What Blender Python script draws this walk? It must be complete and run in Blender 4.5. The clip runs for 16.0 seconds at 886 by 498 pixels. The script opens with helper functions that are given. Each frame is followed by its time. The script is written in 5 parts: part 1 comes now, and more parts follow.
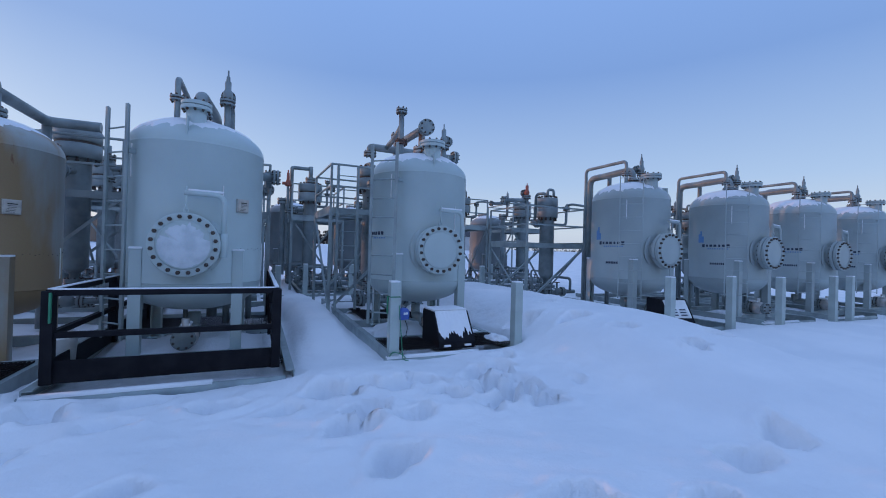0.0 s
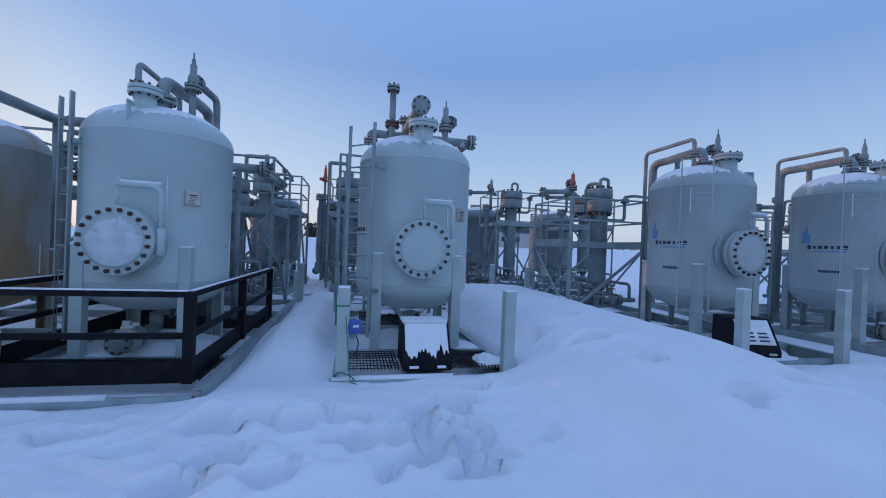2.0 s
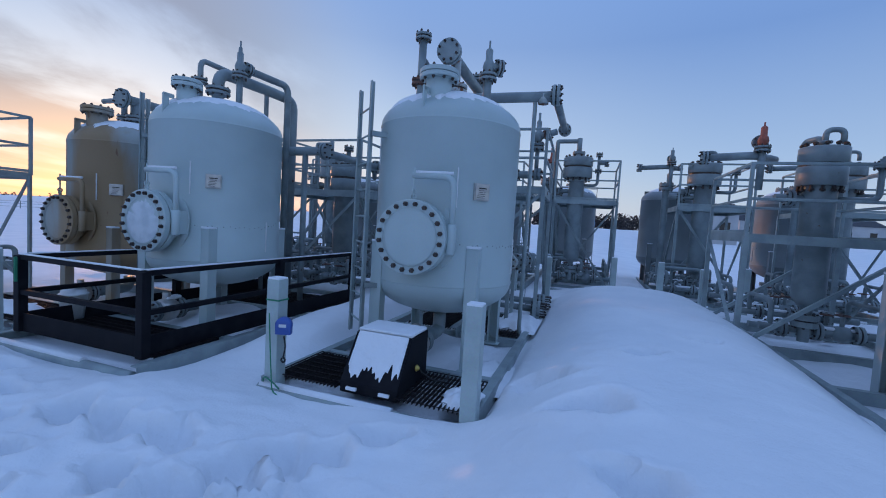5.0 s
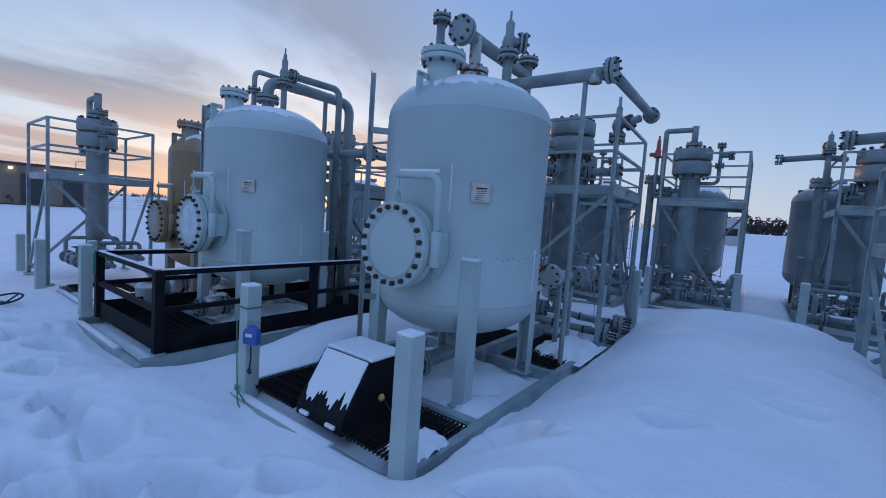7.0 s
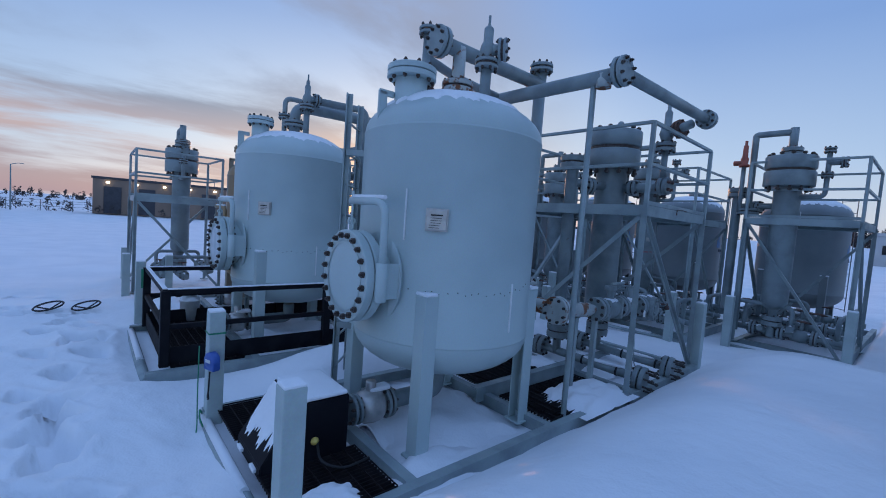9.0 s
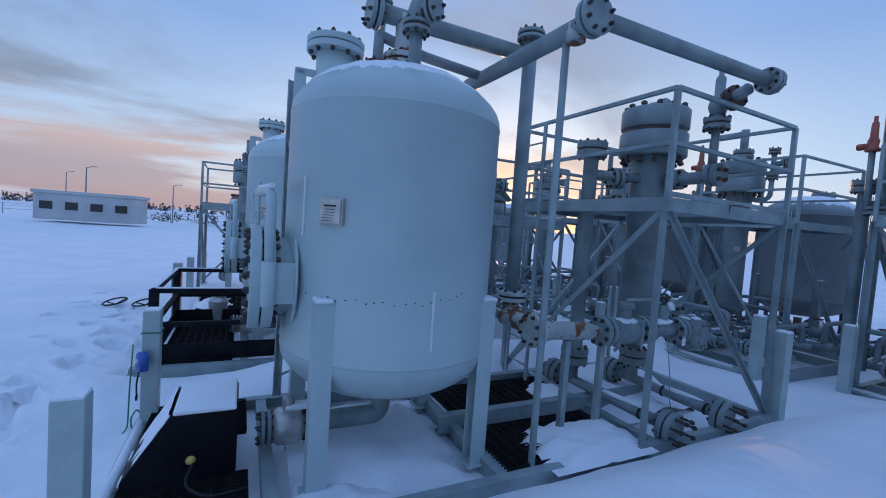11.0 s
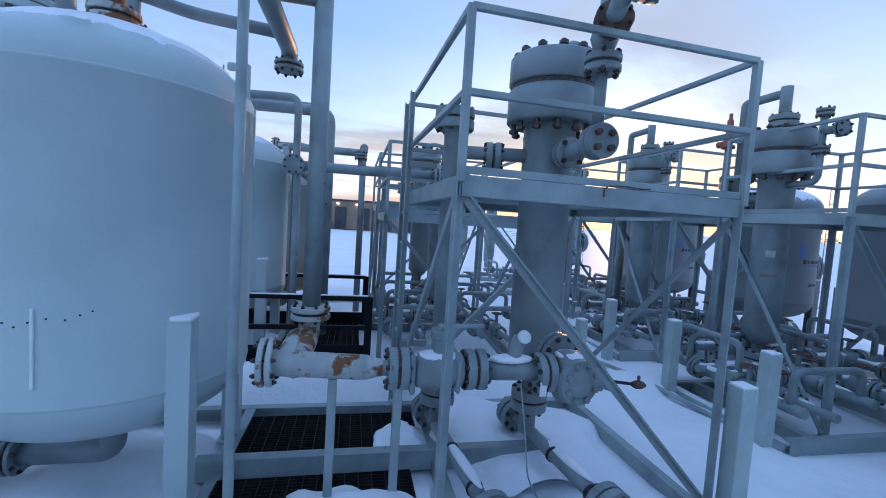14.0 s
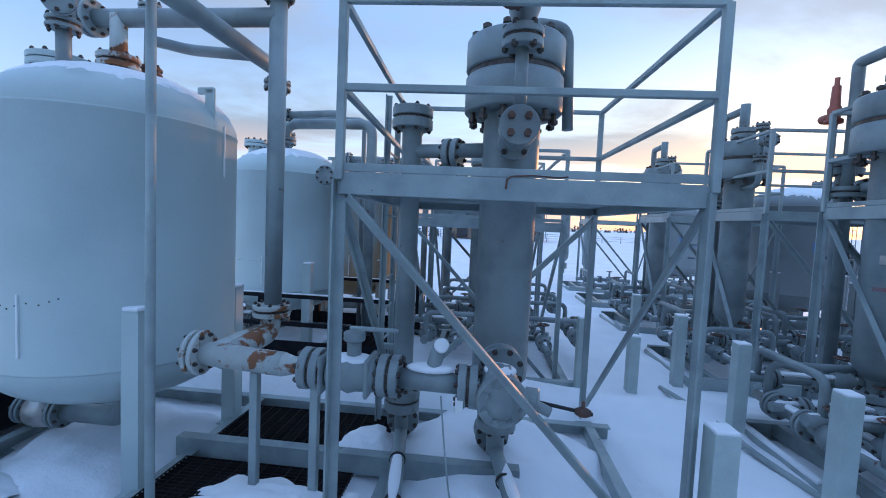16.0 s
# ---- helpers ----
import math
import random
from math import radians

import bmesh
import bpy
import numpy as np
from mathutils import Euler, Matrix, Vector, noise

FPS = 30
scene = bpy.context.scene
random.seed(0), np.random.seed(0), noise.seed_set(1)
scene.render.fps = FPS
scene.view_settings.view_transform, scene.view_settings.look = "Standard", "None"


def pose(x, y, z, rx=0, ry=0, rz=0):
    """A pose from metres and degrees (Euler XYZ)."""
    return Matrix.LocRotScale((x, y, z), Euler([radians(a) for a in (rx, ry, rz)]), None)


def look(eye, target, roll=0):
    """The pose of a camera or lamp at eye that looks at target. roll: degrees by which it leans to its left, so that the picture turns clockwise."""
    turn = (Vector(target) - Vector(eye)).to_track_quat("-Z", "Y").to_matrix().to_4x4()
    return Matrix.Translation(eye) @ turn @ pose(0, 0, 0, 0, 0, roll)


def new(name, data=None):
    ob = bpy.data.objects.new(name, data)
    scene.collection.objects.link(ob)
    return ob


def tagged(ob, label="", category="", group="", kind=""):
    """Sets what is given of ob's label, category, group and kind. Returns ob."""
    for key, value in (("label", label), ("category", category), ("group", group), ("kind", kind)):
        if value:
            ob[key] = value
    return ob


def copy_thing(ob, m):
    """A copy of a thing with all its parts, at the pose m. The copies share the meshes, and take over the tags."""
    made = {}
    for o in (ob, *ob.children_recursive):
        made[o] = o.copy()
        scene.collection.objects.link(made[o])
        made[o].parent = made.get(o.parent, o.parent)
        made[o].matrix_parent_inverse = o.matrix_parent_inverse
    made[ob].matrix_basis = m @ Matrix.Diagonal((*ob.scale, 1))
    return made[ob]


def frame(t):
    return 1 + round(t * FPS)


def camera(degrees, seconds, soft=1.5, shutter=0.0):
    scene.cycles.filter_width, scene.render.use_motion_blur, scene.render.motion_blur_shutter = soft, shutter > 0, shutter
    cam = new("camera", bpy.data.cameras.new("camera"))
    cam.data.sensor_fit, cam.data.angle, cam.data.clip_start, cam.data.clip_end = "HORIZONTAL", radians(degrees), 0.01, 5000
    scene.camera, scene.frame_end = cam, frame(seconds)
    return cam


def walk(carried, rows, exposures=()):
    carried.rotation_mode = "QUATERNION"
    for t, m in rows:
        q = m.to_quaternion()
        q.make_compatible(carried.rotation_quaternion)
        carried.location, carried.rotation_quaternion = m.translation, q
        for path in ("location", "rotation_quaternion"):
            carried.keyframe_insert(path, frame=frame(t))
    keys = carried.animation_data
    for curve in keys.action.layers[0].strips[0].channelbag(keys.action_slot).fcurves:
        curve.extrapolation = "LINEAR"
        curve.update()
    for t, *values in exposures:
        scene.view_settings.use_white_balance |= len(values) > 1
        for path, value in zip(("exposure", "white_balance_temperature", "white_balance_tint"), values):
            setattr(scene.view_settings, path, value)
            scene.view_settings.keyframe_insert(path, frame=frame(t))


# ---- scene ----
cam = camera(93.0, 16.0, soft=1.0)
METRES, EYE, TILT, LEAN, TURN = 14.3, 1.5, 0.0, 0.0, -23.7
ROWS = [
    (0.0, 0.0, 0.0, 0.0, -0.01, 0.39, -1.58),
    (0.5, 0.0248, 0.0258, 0.0027, 1.27, 0.1, -1.66),
    (1.0, 0.0498, 0.0417, 0.0037, 3.69, -0.07, -1.81),
    (1.5, 0.0731, 0.0679, 0.0037, 7.37, -0.14, -2.0),
    (2.0, 0.1006, 0.0938, 0.0053, 11.95, -0.3, -2.23),
    (2.5, 0.1287, 0.1194, 0.0071, 17.12, -0.68, -2.5),
    (3.0, 0.1529, 0.1483, 0.01, 22.48, -1.33, -2.76),
    (3.5, 0.1788, 0.174, 0.0102, 27.97, -2.04, -2.99),
    (4.0, 0.198, 0.2079, 0.0117, 33.34, -2.67, -3.17),
    (6.5, 0.253, 0.3602, 0.0183, 56.38, -4.12, -3.91),
    (7.0, 0.252, 0.3822, 0.0225, 60.62, -4.31, -3.98),
    (7.5, 0.2543, 0.4052, 0.0305, 64.49, -4.51, -4.01),
    (8.0, 0.26, 0.4278, 0.0343, 67.85, -4.45, -4.07),
    (8.5, 0.2625, 0.4522, 0.0345, 70.89, -4.11, -4.08),
    (9.0, 0.2598, 0.4725, 0.039, 73.78, -3.66, -4.14),
    (9.5, 0.2617, 0.4972, 0.0407, 76.79, -3.09, -4.17),
    (10.0, 0.2528, 0.5274, 0.036, 80.3, -2.73, -4.17),
    (12.5, 0.193, 0.6768, 0.0376, 96.98, -3.9, -3.73),
    (13.0, 0.1737, 0.711, 0.0387, 98.16, -3.96, -3.74),
    (13.5, 0.1553, 0.7407, 0.0399, 99.71, -3.93, -3.81),
    (14.0, 0.1411, 0.7683, 0.0453, 101.99, -3.69, -3.68),
    (14.5, 0.1243, 0.7876, 0.0485, 105.13, -3.58, -3.5),
    (15.0, 0.1167, 0.8165, 0.0478, 109.51, -3.44, -3.26),
    (15.5, 0.1089, 0.8411, 0.0429, 114.35, -3.41, -2.95),
    (16.0, 0.095, 0.8626, 0.0463, 119.57, -3.41, -2.55),
]
walk(cam, [(t, pose(0, 0, EYE, TILT, LEAN, TURN) @ pose(METRES * x, METRES * y, METRES * z, 90 + pitch, roll, yaw)) for t, x, y, z, yaw, pitch, roll in ROWS],
     exposures=((0.0, -0.14, 6450, 9), (3.5, -0.24, 6350, 8), (7.0, -0.32, 6150, 8), (10.0, -0.28, 6100, 7), (12.5, 0.08, 6200, 6), (14.5, 0.42, 6500, 3), (16.0, 0.46, 6650, 2)))

# ---- world and light ----
SUN_AZ = radians(57)   # from +y towards -x
SUN_EL = radians(4.0)
world = bpy.data.worlds.new("world")
scene.world = world
world.use_nodes = True
wn, wl = world.node_tree.nodes, world.node_tree.links
wn.clear()


def wnode(kind, **values):
    n = wn.new(kind)
    for k, v in values.items():
        n.inputs[k].default_value = v
    return n


def ramp(nodes, stops, mode="EASE"):
    n = nodes.new("ShaderNodeValToRGB")
    n.color_ramp.interpolation = mode
    while len(n.color_ramp.elements) < len(stops):
        n.color_ramp.elements.new(0.5)
    for e, (p, c) in zip(n.color_ramp.elements, stops):
        e.position, e.color = p, (*c, 1)
    return n


def build_sky():
    sky = wn.new("ShaderNodeTexSky")
    sky.sky_type = "NISHITA"
    sky.sun_disc = False
    sky.sun_elevation = SUN_EL
    sky.sun_rotation = -SUN_AZ
    tc = wn.new("ShaderNodeTexCoord")
    sep = wn.new("ShaderNodeSeparateXYZ")
    wl.new(tc.outputs["Generated"], sep.inputs[0])
    up = ramp(wn, [(0.0, (0.50, 0.60, 0.78)), (0.05, (0.58, 0.68, 0.84)), (0.16, (0.41, 0.57, 0.86)), (0.38, (0.21, 0.365, 0.75)), (0.55, (0.25, 0.43, 0.88)), (0.85, (0.36, 0.56, 1.06))], "LINEAR")
    wl.new(sep.outputs["Z"], up.inputs[0])
    # glow round the low sun
    dot = wn.new("ShaderNodeVectorMath")
    dot.operation = "DOT_PRODUCT"
    wl.new(tc.outputs["Generated"], dot.inputs[0])
    dot.inputs[1].default_value = (-math.sin(SUN_AZ), math.cos(SUN_AZ), 0.03)
    glow = ramp(wn, [(0.3, (0, 0, 0)), (0.75, (0.26, 0.26, 0.26)), (1.0, (0.85, 0.85, 0.85))], "EASE")
    wl.new(dot.outputs["Value"], glow.inputs[0])
    low = ramp(wn, [(0.0, (1, 1, 1)), (0.14, (0.95, 0.95, 0.95)), (0.7, (0, 0, 0))], "EASE")
    wl.new(sep.outputs["Z"], low.inputs[0])
    gm = wn.new("ShaderNodeMath")
    gm.operation = "MULTIPLY"
    wl.new(glow.outputs[0], gm.inputs[0]), wl.new(low.outputs[0], gm.inputs[1])
    warm = ramp(wn, [(0.0, (0.86, 0.62, 0.60)), (0.06, (0.96, 0.82, 0.82)), (0.15, (0.84, 0.90, 1.0)), (0.5, (0.52, 0.68, 0.95))], "LINEAR")
    wl.new(sep.outputs["Z"], warm.inputs[0])
    m1 = wn.new("ShaderNodeMix")
    m1.data_type = "RGBA"
    wl.new(gm.outputs[0], m1.inputs["Factor"]), wl.new(up.outputs[0], m1.inputs["A"]), wl.new(warm.outputs[0], m1.inputs["B"])
    # thin streaked clouds, projected on a flat layer
    div = wn.new("ShaderNodeMath")
    div.operation = "ADD"
    div.inputs[1].default_value = 0.14
    wl.new(sep.outputs["Z"], div.inputs[0])
    comb = wn.new("ShaderNodeCombineXYZ")
    for i, ax in enumerate("XY"):
        q = wn.new("ShaderNodeMath")
        q.operation = "DIVIDE"
        wl.new(sep.outputs[ax], q.inputs[0]), wl.new(div.outputs[0], q.inputs[1])
        wl.new(q.outputs[0], comb.inputs[i])
    mp = wn.new("ShaderNodeMapping")
    mp.inputs["Rotation"].default_value = (0, 0, 0.5)
    mp.inputs["Scale"].default_value = (0.75, 0.42, 1)
    wl.new(comb.outputs[0], mp.inputs[0])
    nz = wnode("ShaderNodeTexNoise", Scale=1.0, Detail=9.0, Roughness=0.58, Distortion=0.35)
    wl.new(mp.outputs[0], nz.inputs["Vector"])
    cl = ramp(wn, [(0.38, (0, 0, 0)), (0.56, (1, 1, 1))])
    wl.new(nz.outputs["Fac"], cl.inputs[0])
    # clouds lie in the west
    west = wn.new("ShaderNodeVectorMath")
    west.operation = "DOT_PRODUCT"
    wl.new(tc.outputs["Generated"], west.inputs[0])
    west.inputs[1].default_value = (-0.995, 0.05, 0)
    wr = ramp(wn, [(0.5, (0, 0, 0)), (0.8, (0.95, 0.95, 0.95))])
    wl.new(west.outputs["Value"], wr.inputs[0])
    cm = wn.new("ShaderNodeMath")
    cm.operation = "MULTIPLY"
    wl.new(cl.outputs[0], cm.inputs[0]), wl.new(wr.outputs[0], cm.inputs[1])
    cc = ramp(wn, [(0.02, (0.42, 0.32, 0.40)), (0.07, (0.40, 0.33, 0.43)), (0.12, (0.60, 0.42, 0.44)), (0.2, (0.26, 0.30, 0.43)), (0.32, (0.24, 0.31, 0.48)), (0.5, (0.38, 0.41, 0.57))], "LINEAR")
    wl.new(sep.outputs["Z"], cc.inputs[0])
    m2 = wn.new("ShaderNodeMix")
    m2.data_type = "RGBA"
    wl.new(cm.outputs[0], m2.inputs["Factor"]), wl.new(m1.outputs["Result"], m2.inputs["A"]), wl.new(cc.outputs[0], m2.inputs["B"])
    # the physical sky adds its own falloff
    b1 = wnode("ShaderNodeBackground", Strength=0.03)
    b2 = wnode("ShaderNodeBackground", Strength=1.0)
    wl.new(sky.outputs[0], b1.inputs[0]), wl.new(m2.outputs["Result"], b2.inputs[0])
    add = wn.new("ShaderNodeAddShader")
    wl.new(b1.outputs[0], add.inputs[0]), wl.new(b2.outputs[0], add.inputs[1])
    out = wn.new("ShaderNodeOutputWorld")
    wl.new(add.outputs[0], out.inputs[0])


build_sky()
sun = new("sun", bpy.data.lights.new("sun", "SUN"))
sun.data.energy, sun.data.angle, sun.data.color = 1.0, radians(0.6), (1.0, 0.45, 0.22)
sun.matrix_world = look((0, 0, 0), (math.sin(SUN_AZ) * math.cos(SUN_EL), -math.cos(SUN_AZ) * math.cos(SUN_EL), -math.sin(SUN_EL)))


# ---- materials ----
def material(name, colour, rough=0.5, metal=0.0, second=None, amount=0.5, scale=4.0, bump=0.0, bump_scale=60.0, stretch=(1, 1, 1), spots=None, spot_level=0.68, spot_scale=9.0, per_object=0.0):
    """A paint-like surface: two tones by broad noise, fine grain in colour and relief, and spots of wear."""
    m = bpy.data.materials.new(name)
    m.use_nodes = True
    n, l = m.node_tree.nodes, m.node_tree.links
    b = n["Principled BSDF"]
    b.inputs["Roughness"].default_value, b.inputs["Metallic"].default_value = rough, metal
    tc = n.new("ShaderNodeTexCoord")
    mp = n.new("ShaderNodeMapping")
    mp.inputs["Scale"].default_value = stretch
    l.new(tc.outputs["Object"], mp.inputs[0])
    broad = n.new("ShaderNodeTexNoise")
    broad.inputs["Scale"].default_value, broad.inputs["Detail"].default_value = scale, 7
    l.new(mp.outputs[0], broad.inputs["Vector"])
    second = second or tuple(c * 0.78 for c in colour)
    r = ramp(n, [(0.36, colour), (0.36 + 0.34 / max(amount, 0.05) * 0.5, second)], "EASE")
    l.new(broad.outputs["Fac"], r.inputs[0])
    colour_out = r.outputs[0]
    fine = n.new("ShaderNodeTexNoise")
    fine.inputs["Scale"].default_value, fine.inputs["Detail"].default_value = bump_scale, 4
    l.new(tc.outputs["Object"], fine.inputs["Vector"])
    grain = n.new("ShaderNodeMix")
    grain.data_type, grain.blend_type = "RGBA", "OVERLAY"
    grain.inputs["Factor"].default_value = 0.12
    l.new(colour_out, grain.inputs["A"]), l.new(fine.outputs["Color"], grain.inputs["B"])
    hue = n.new("ShaderNodeHueSaturation")
    hue.inputs["Saturation"].default_value = 0.92
    l.new(grain.outputs["Result"], hue.inputs["Color"])
    if per_object:
        info = n.new("ShaderNodeObjectInfo")
        mr = n.new("ShaderNodeMapRange")
        mr.inputs["To Min"].default_value, mr.inputs["To Max"].default_value = 1 - per_object, 1 + per_object
        l.new(info.outputs["Random"], mr.inputs["Value"])
        l.new(mr.outputs[0], hue.inputs["Value"])
    colour_out = hue.outputs[0]
    if spots:
        sp = n.new("ShaderNodeTexNoise")
        sp.inputs["Scale"].default_value, sp.inputs["Detail"].default_value, sp.inputs["Roughness"].default_value = spot_scale, 6, 0.6
        l.new(mp.outputs[0], sp.inputs["Vector"])
        sr = ramp(n, [(spot_level, (0, 0, 0)), (spot_level + 0.05, (1, 1, 1))], "LINEAR")
        l.new(sp.outputs["Fac"], sr.inputs[0])
        mx = n.new("ShaderNodeMix")
        mx.data_type = "RGBA"
        mx.inputs["B"].default_value = (*spots, 1)
        l.new(sr.outputs[0], mx.inputs["Factor"]), l.new(colour_out, mx.inputs["A"])
        colour_out = mx.outputs["Result"]
    l.new(colour_out, b.inputs["Base Color"])
    rr = n.new("ShaderNodeMapRange")
    rr.inputs["To Min"].default_value, rr.inputs["To Max"].default_value = max(rough - 0.1, 0.02), min(rough + 0.12, 1)
    l.new(broad.outputs["Fac"], rr.inputs["Value"])
    l.new(rr.outputs[0], b.inputs["Roughness"])
    if bump:
        bp = n.new("ShaderNodeBump")
        bp.inputs["Strength"].default_value, bp.inputs["Distance"].default_value = bump, 0.01
        l.new(fine.outputs["Fac"], bp.inputs["Height"])
        l.new(bp.outputs[0], b.inputs["Normal"])
    return m


PAINT = (0.46, 0.555, 0.55)
tank_paint = material("tank_paint", PAINT, 0.36, second=(0.41, 0.50, 0.50), scale=1.4, bump=0.06, bump_scale=90, spots=(0.12, 0.06, 0.035), spot_level=0.765, spot_scale=22, per_object=0.04)
worn_paint = material("worn_paint", (0.37, 0.435, 0.435), 0.42, second=(0.32, 0.38, 0.385), scale=1.3, bump=0.07, bump_scale=90, spots=(0.12, 0.06, 0.035), spot_level=0.755, spot_scale=20, per_object=0.07)
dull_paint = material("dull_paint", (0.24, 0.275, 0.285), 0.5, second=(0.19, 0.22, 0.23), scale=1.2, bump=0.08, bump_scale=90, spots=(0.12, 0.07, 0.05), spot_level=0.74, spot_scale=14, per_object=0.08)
steel_paint = material("steel_paint", (0.32, 0.385, 0.385), 0.42, second=(0.22, 0.27, 0.28), scale=3, bump=0.1, spots=(0.10, 0.055, 0.035), spot_level=0.70, spot_scale=13, per_object=0.07)
pipe_paint = material("pipe_paint", (0.25, 0.30, 0.305), 0.42, second=(0.165, 0.20, 0.21), scale=3, bump=0.1, spots=(0.13, 0.06, 0.035), spot_level=0.69, spot_scale=9, per_object=0.08)
rusty_pipe = material("rusty_pipe", (0.48, 0.52, 0.50), 0.55, second=(0.36, 0.38, 0.36), scale=4, bump=0.2, spots=(0.22, 0.085, 0.035), spot_level=0.52, spot_scale=6)
ochre_tank = material("ochre_tank", (0.33, 0.36, 0.34), 0.45, second=(0.30, 0.19, 0.085), amount=0.8, scale=0.9, bump=0.08, stretch=(1.6, 1.6, 0.45), spots=(0.17, 0.065, 0.03), spot_level=0.655, spot_scale=3.5)
bolt_steel = material("bolt_steel", (0.085, 0.07, 0.062), 0.42, 0.35, second=(0.05, 0.03, 0.024), scale=30, bump=0.2, per_object=0.2)
black_paint = material("black_paint", (0.004, 0.004, 0.008), 0.62, second=(0.012, 0.012, 0.016), scale=5, bump=0.08)
grate_steel = material("grate_steel", (0.010, 0.008, 0.010), 0.6, second=(0.025, 0.018, 0.017), scale=7, bump=0.2, per_object=0.15)
for m in (black_paint, grate_steel):
    m.node_tree.nodes["Principled BSDF"].inputs["Specular IOR Level"].default_value = 0.18
gasket = material("gasket", (0.02, 0.02, 0.022), 0.7)
bollard_paint = material("bollard_paint", (0.42, 0.50, 0.485), 0.45, second=(0.36, 0.43, 0.42), scale=4, bump=0.12, spots=(0.04, 0.045, 0.05), spot_level=0.735, spot_scale=26, per_object=0.05)
valve_red = material("valve_red", (0.40, 0.075, 0.035), 0.5, second=(0.26, 0.06, 0.03), scale=9, bump=0.15)
rust_metal = material("rust_metal", (0.16, 0.075, 0.05), 0.75, second=(0.08, 0.045, 0.035), scale=10, bump=0.3)
plate_metal = material("plate_metal", (0.52, 0.50, 0.47), 0.35, 0.55, second=(0.40, 0.38, 0.36), scale=12)
white_plastic = material("white_plastic", (0.78, 0.80, 0.80), 0.4)
blue_plastic = material("blue_plastic", (0.02, 0.09, 0.42), 0.35)
green_strap = material("green_strap", (0.02, 0.24, 0.12), 0.6)
dark_blue_ink = material("dark_blue_ink", (0.03, 0.045, 0.09), 0.5)
blue_ink = material("blue_ink", (0.10, 0.26, 0.52), 0.5)
red_ink = material("red_ink", (0.40, 0.06, 0.08), 0.5)
yellow_plastic = material("yellow_plastic", (0.62, 0.44, 0.06), 0.45)
brown_wall = material("brown_wall", (0.26, 0.18, 0.13), 0.8, second=(0.20, 0.14, 0.10), scale=0.3, stretch=(1, 1, 0.2))
dark_roof = material("dark_roof", (0.06, 0.06, 0.07), 0.8)
pale_siding = material("pale_siding", (0.50, 0.50, 0.50), 0.6, second=(0.42, 0.42, 0.43), scale=0.5)
window_glass = material("window_glass", (0.02, 0.025, 0.03), 0.08)
# low sun's orange on the far shed, put into its wall colour
sunlit_wall = material("sunlit_wall", (0.42, 0.24, 0.15), 0.7, scale=0.4)
far_foliage = material("far_foliage", (0.05, 0.045, 0.045), 0.9, second=(0.085, 0.06, 0.055), scale=0.4, bump=0.4, bump_scale=2)
bark = material("bark", (0.06, 0.045, 0.04), 0.9)


def snow_material(name, scale):
    m = bpy.data.materials.new(name)
    m.use_nodes = True
    n, l = m.node_tree.nodes, m.node_tree.links
    b = n["Principled BSDF"]
    b.inputs["Roughness"].default_value = 0.62
    b.inputs["Specular IOR Level"].default_value = 0.25
    tc = n.new("ShaderNodeTexCoord")
    a = n.new("ShaderNodeTexNoise")
    a.inputs["Scale"].default_value, a.inputs["Detail"].default_value = 0.9 * scale, 6
    c = n.new("ShaderNodeTexNoise")
    c.inputs["Scale"].default_value, c.inputs["Detail"].default_value = 55 * scale, 5
    for q in (a, c):
        l.new(tc.outputs["Object"], q.inputs["Vector"])
    r = ramp(n, [(0.3, (0.80, 0.82, 0.85)), (0.7, (0.88, 0.89, 0.91))])
    l.new(a.outputs["Fac"], r.inputs[0]), l.new(r.outputs[0], b.inputs["Base Color"])
    mid = n.new("ShaderNodeTexNoise")
    mid.inputs["Scale"].default_value, mid.inputs["Detail"].default_value = 6 * scale, 5
    l.new(tc.outputs["Object"], mid.inputs["Vector"])
    b1, b2 = n.new("ShaderNodeBump"), n.new("ShaderNodeBump")
    b1.inputs["Strength"].default_value, b1.inputs["Distance"].default_value = 0.55, 0.04
    b2.inputs["Strength"].default_value, b2.inputs["Distance"].default_value = 0.5, 0.008
    l.new(mid.outputs["Fac"], b1.inputs["Height"]), l.new(c.outputs["Fac"], b2.inputs["Height"])
    l.new(b1.outputs[0], b2.inputs["Normal"]), l.new(b2.outputs[0], b.inputs["Normal"])
    return m


snow = snow_material("snow", 1.0)
frost = material("frost", (0.62, 0.67, 0.71), 0.6, second=(0.50, 0.56, 0.60), scale=7, bump=0.2)


# ---- mesh helpers ----
def box(bm, c, s, bevel=0.0, m=None):
    mat = (m or Matrix()) @ Matrix.Translation(c) @ Matrix.Diagonal((*s, 1))
    vs = bmesh.ops.create_cube(bm, size=1, matrix=mat)["verts"]
    if bevel:
        es = list({e for v in vs for e in v.link_edges})
        bmesh.ops.bevel(bm, geom=es, offset=bevel, segments=2, affect="EDGES", profile=0.5)


def beam(bm, a, b, w, h=None, bevel=0.006):
    """A straight rectangular bar from a to b."""
    a, b = Vector(a), Vector(b)
    d = b - a
    q = d.to_track_quat("Z", "Y").to_matrix().to_4x4()
    box(bm, (0, 0, d.length / 2), (w, h or w, d.length), bevel, Matrix.Translation(a) @ q)


def angle_bar(bm, a, b, w, t=0.012):
    """An L-section from a to b."""
    a, b = Vector(a), Vector(b)
    d = b - a
    q = Matrix.Translation(a) @ d.to_track_quat("Z", "Y").to_matrix().to_4x4()
    box(bm, (0, w / 2 - t / 2, d.length / 2), (w, t, d.length), 0, q)
    box(bm, (w / 2 - t / 2, -t / 2, d.length / 2), (t, w - t, d.length), 0, q)


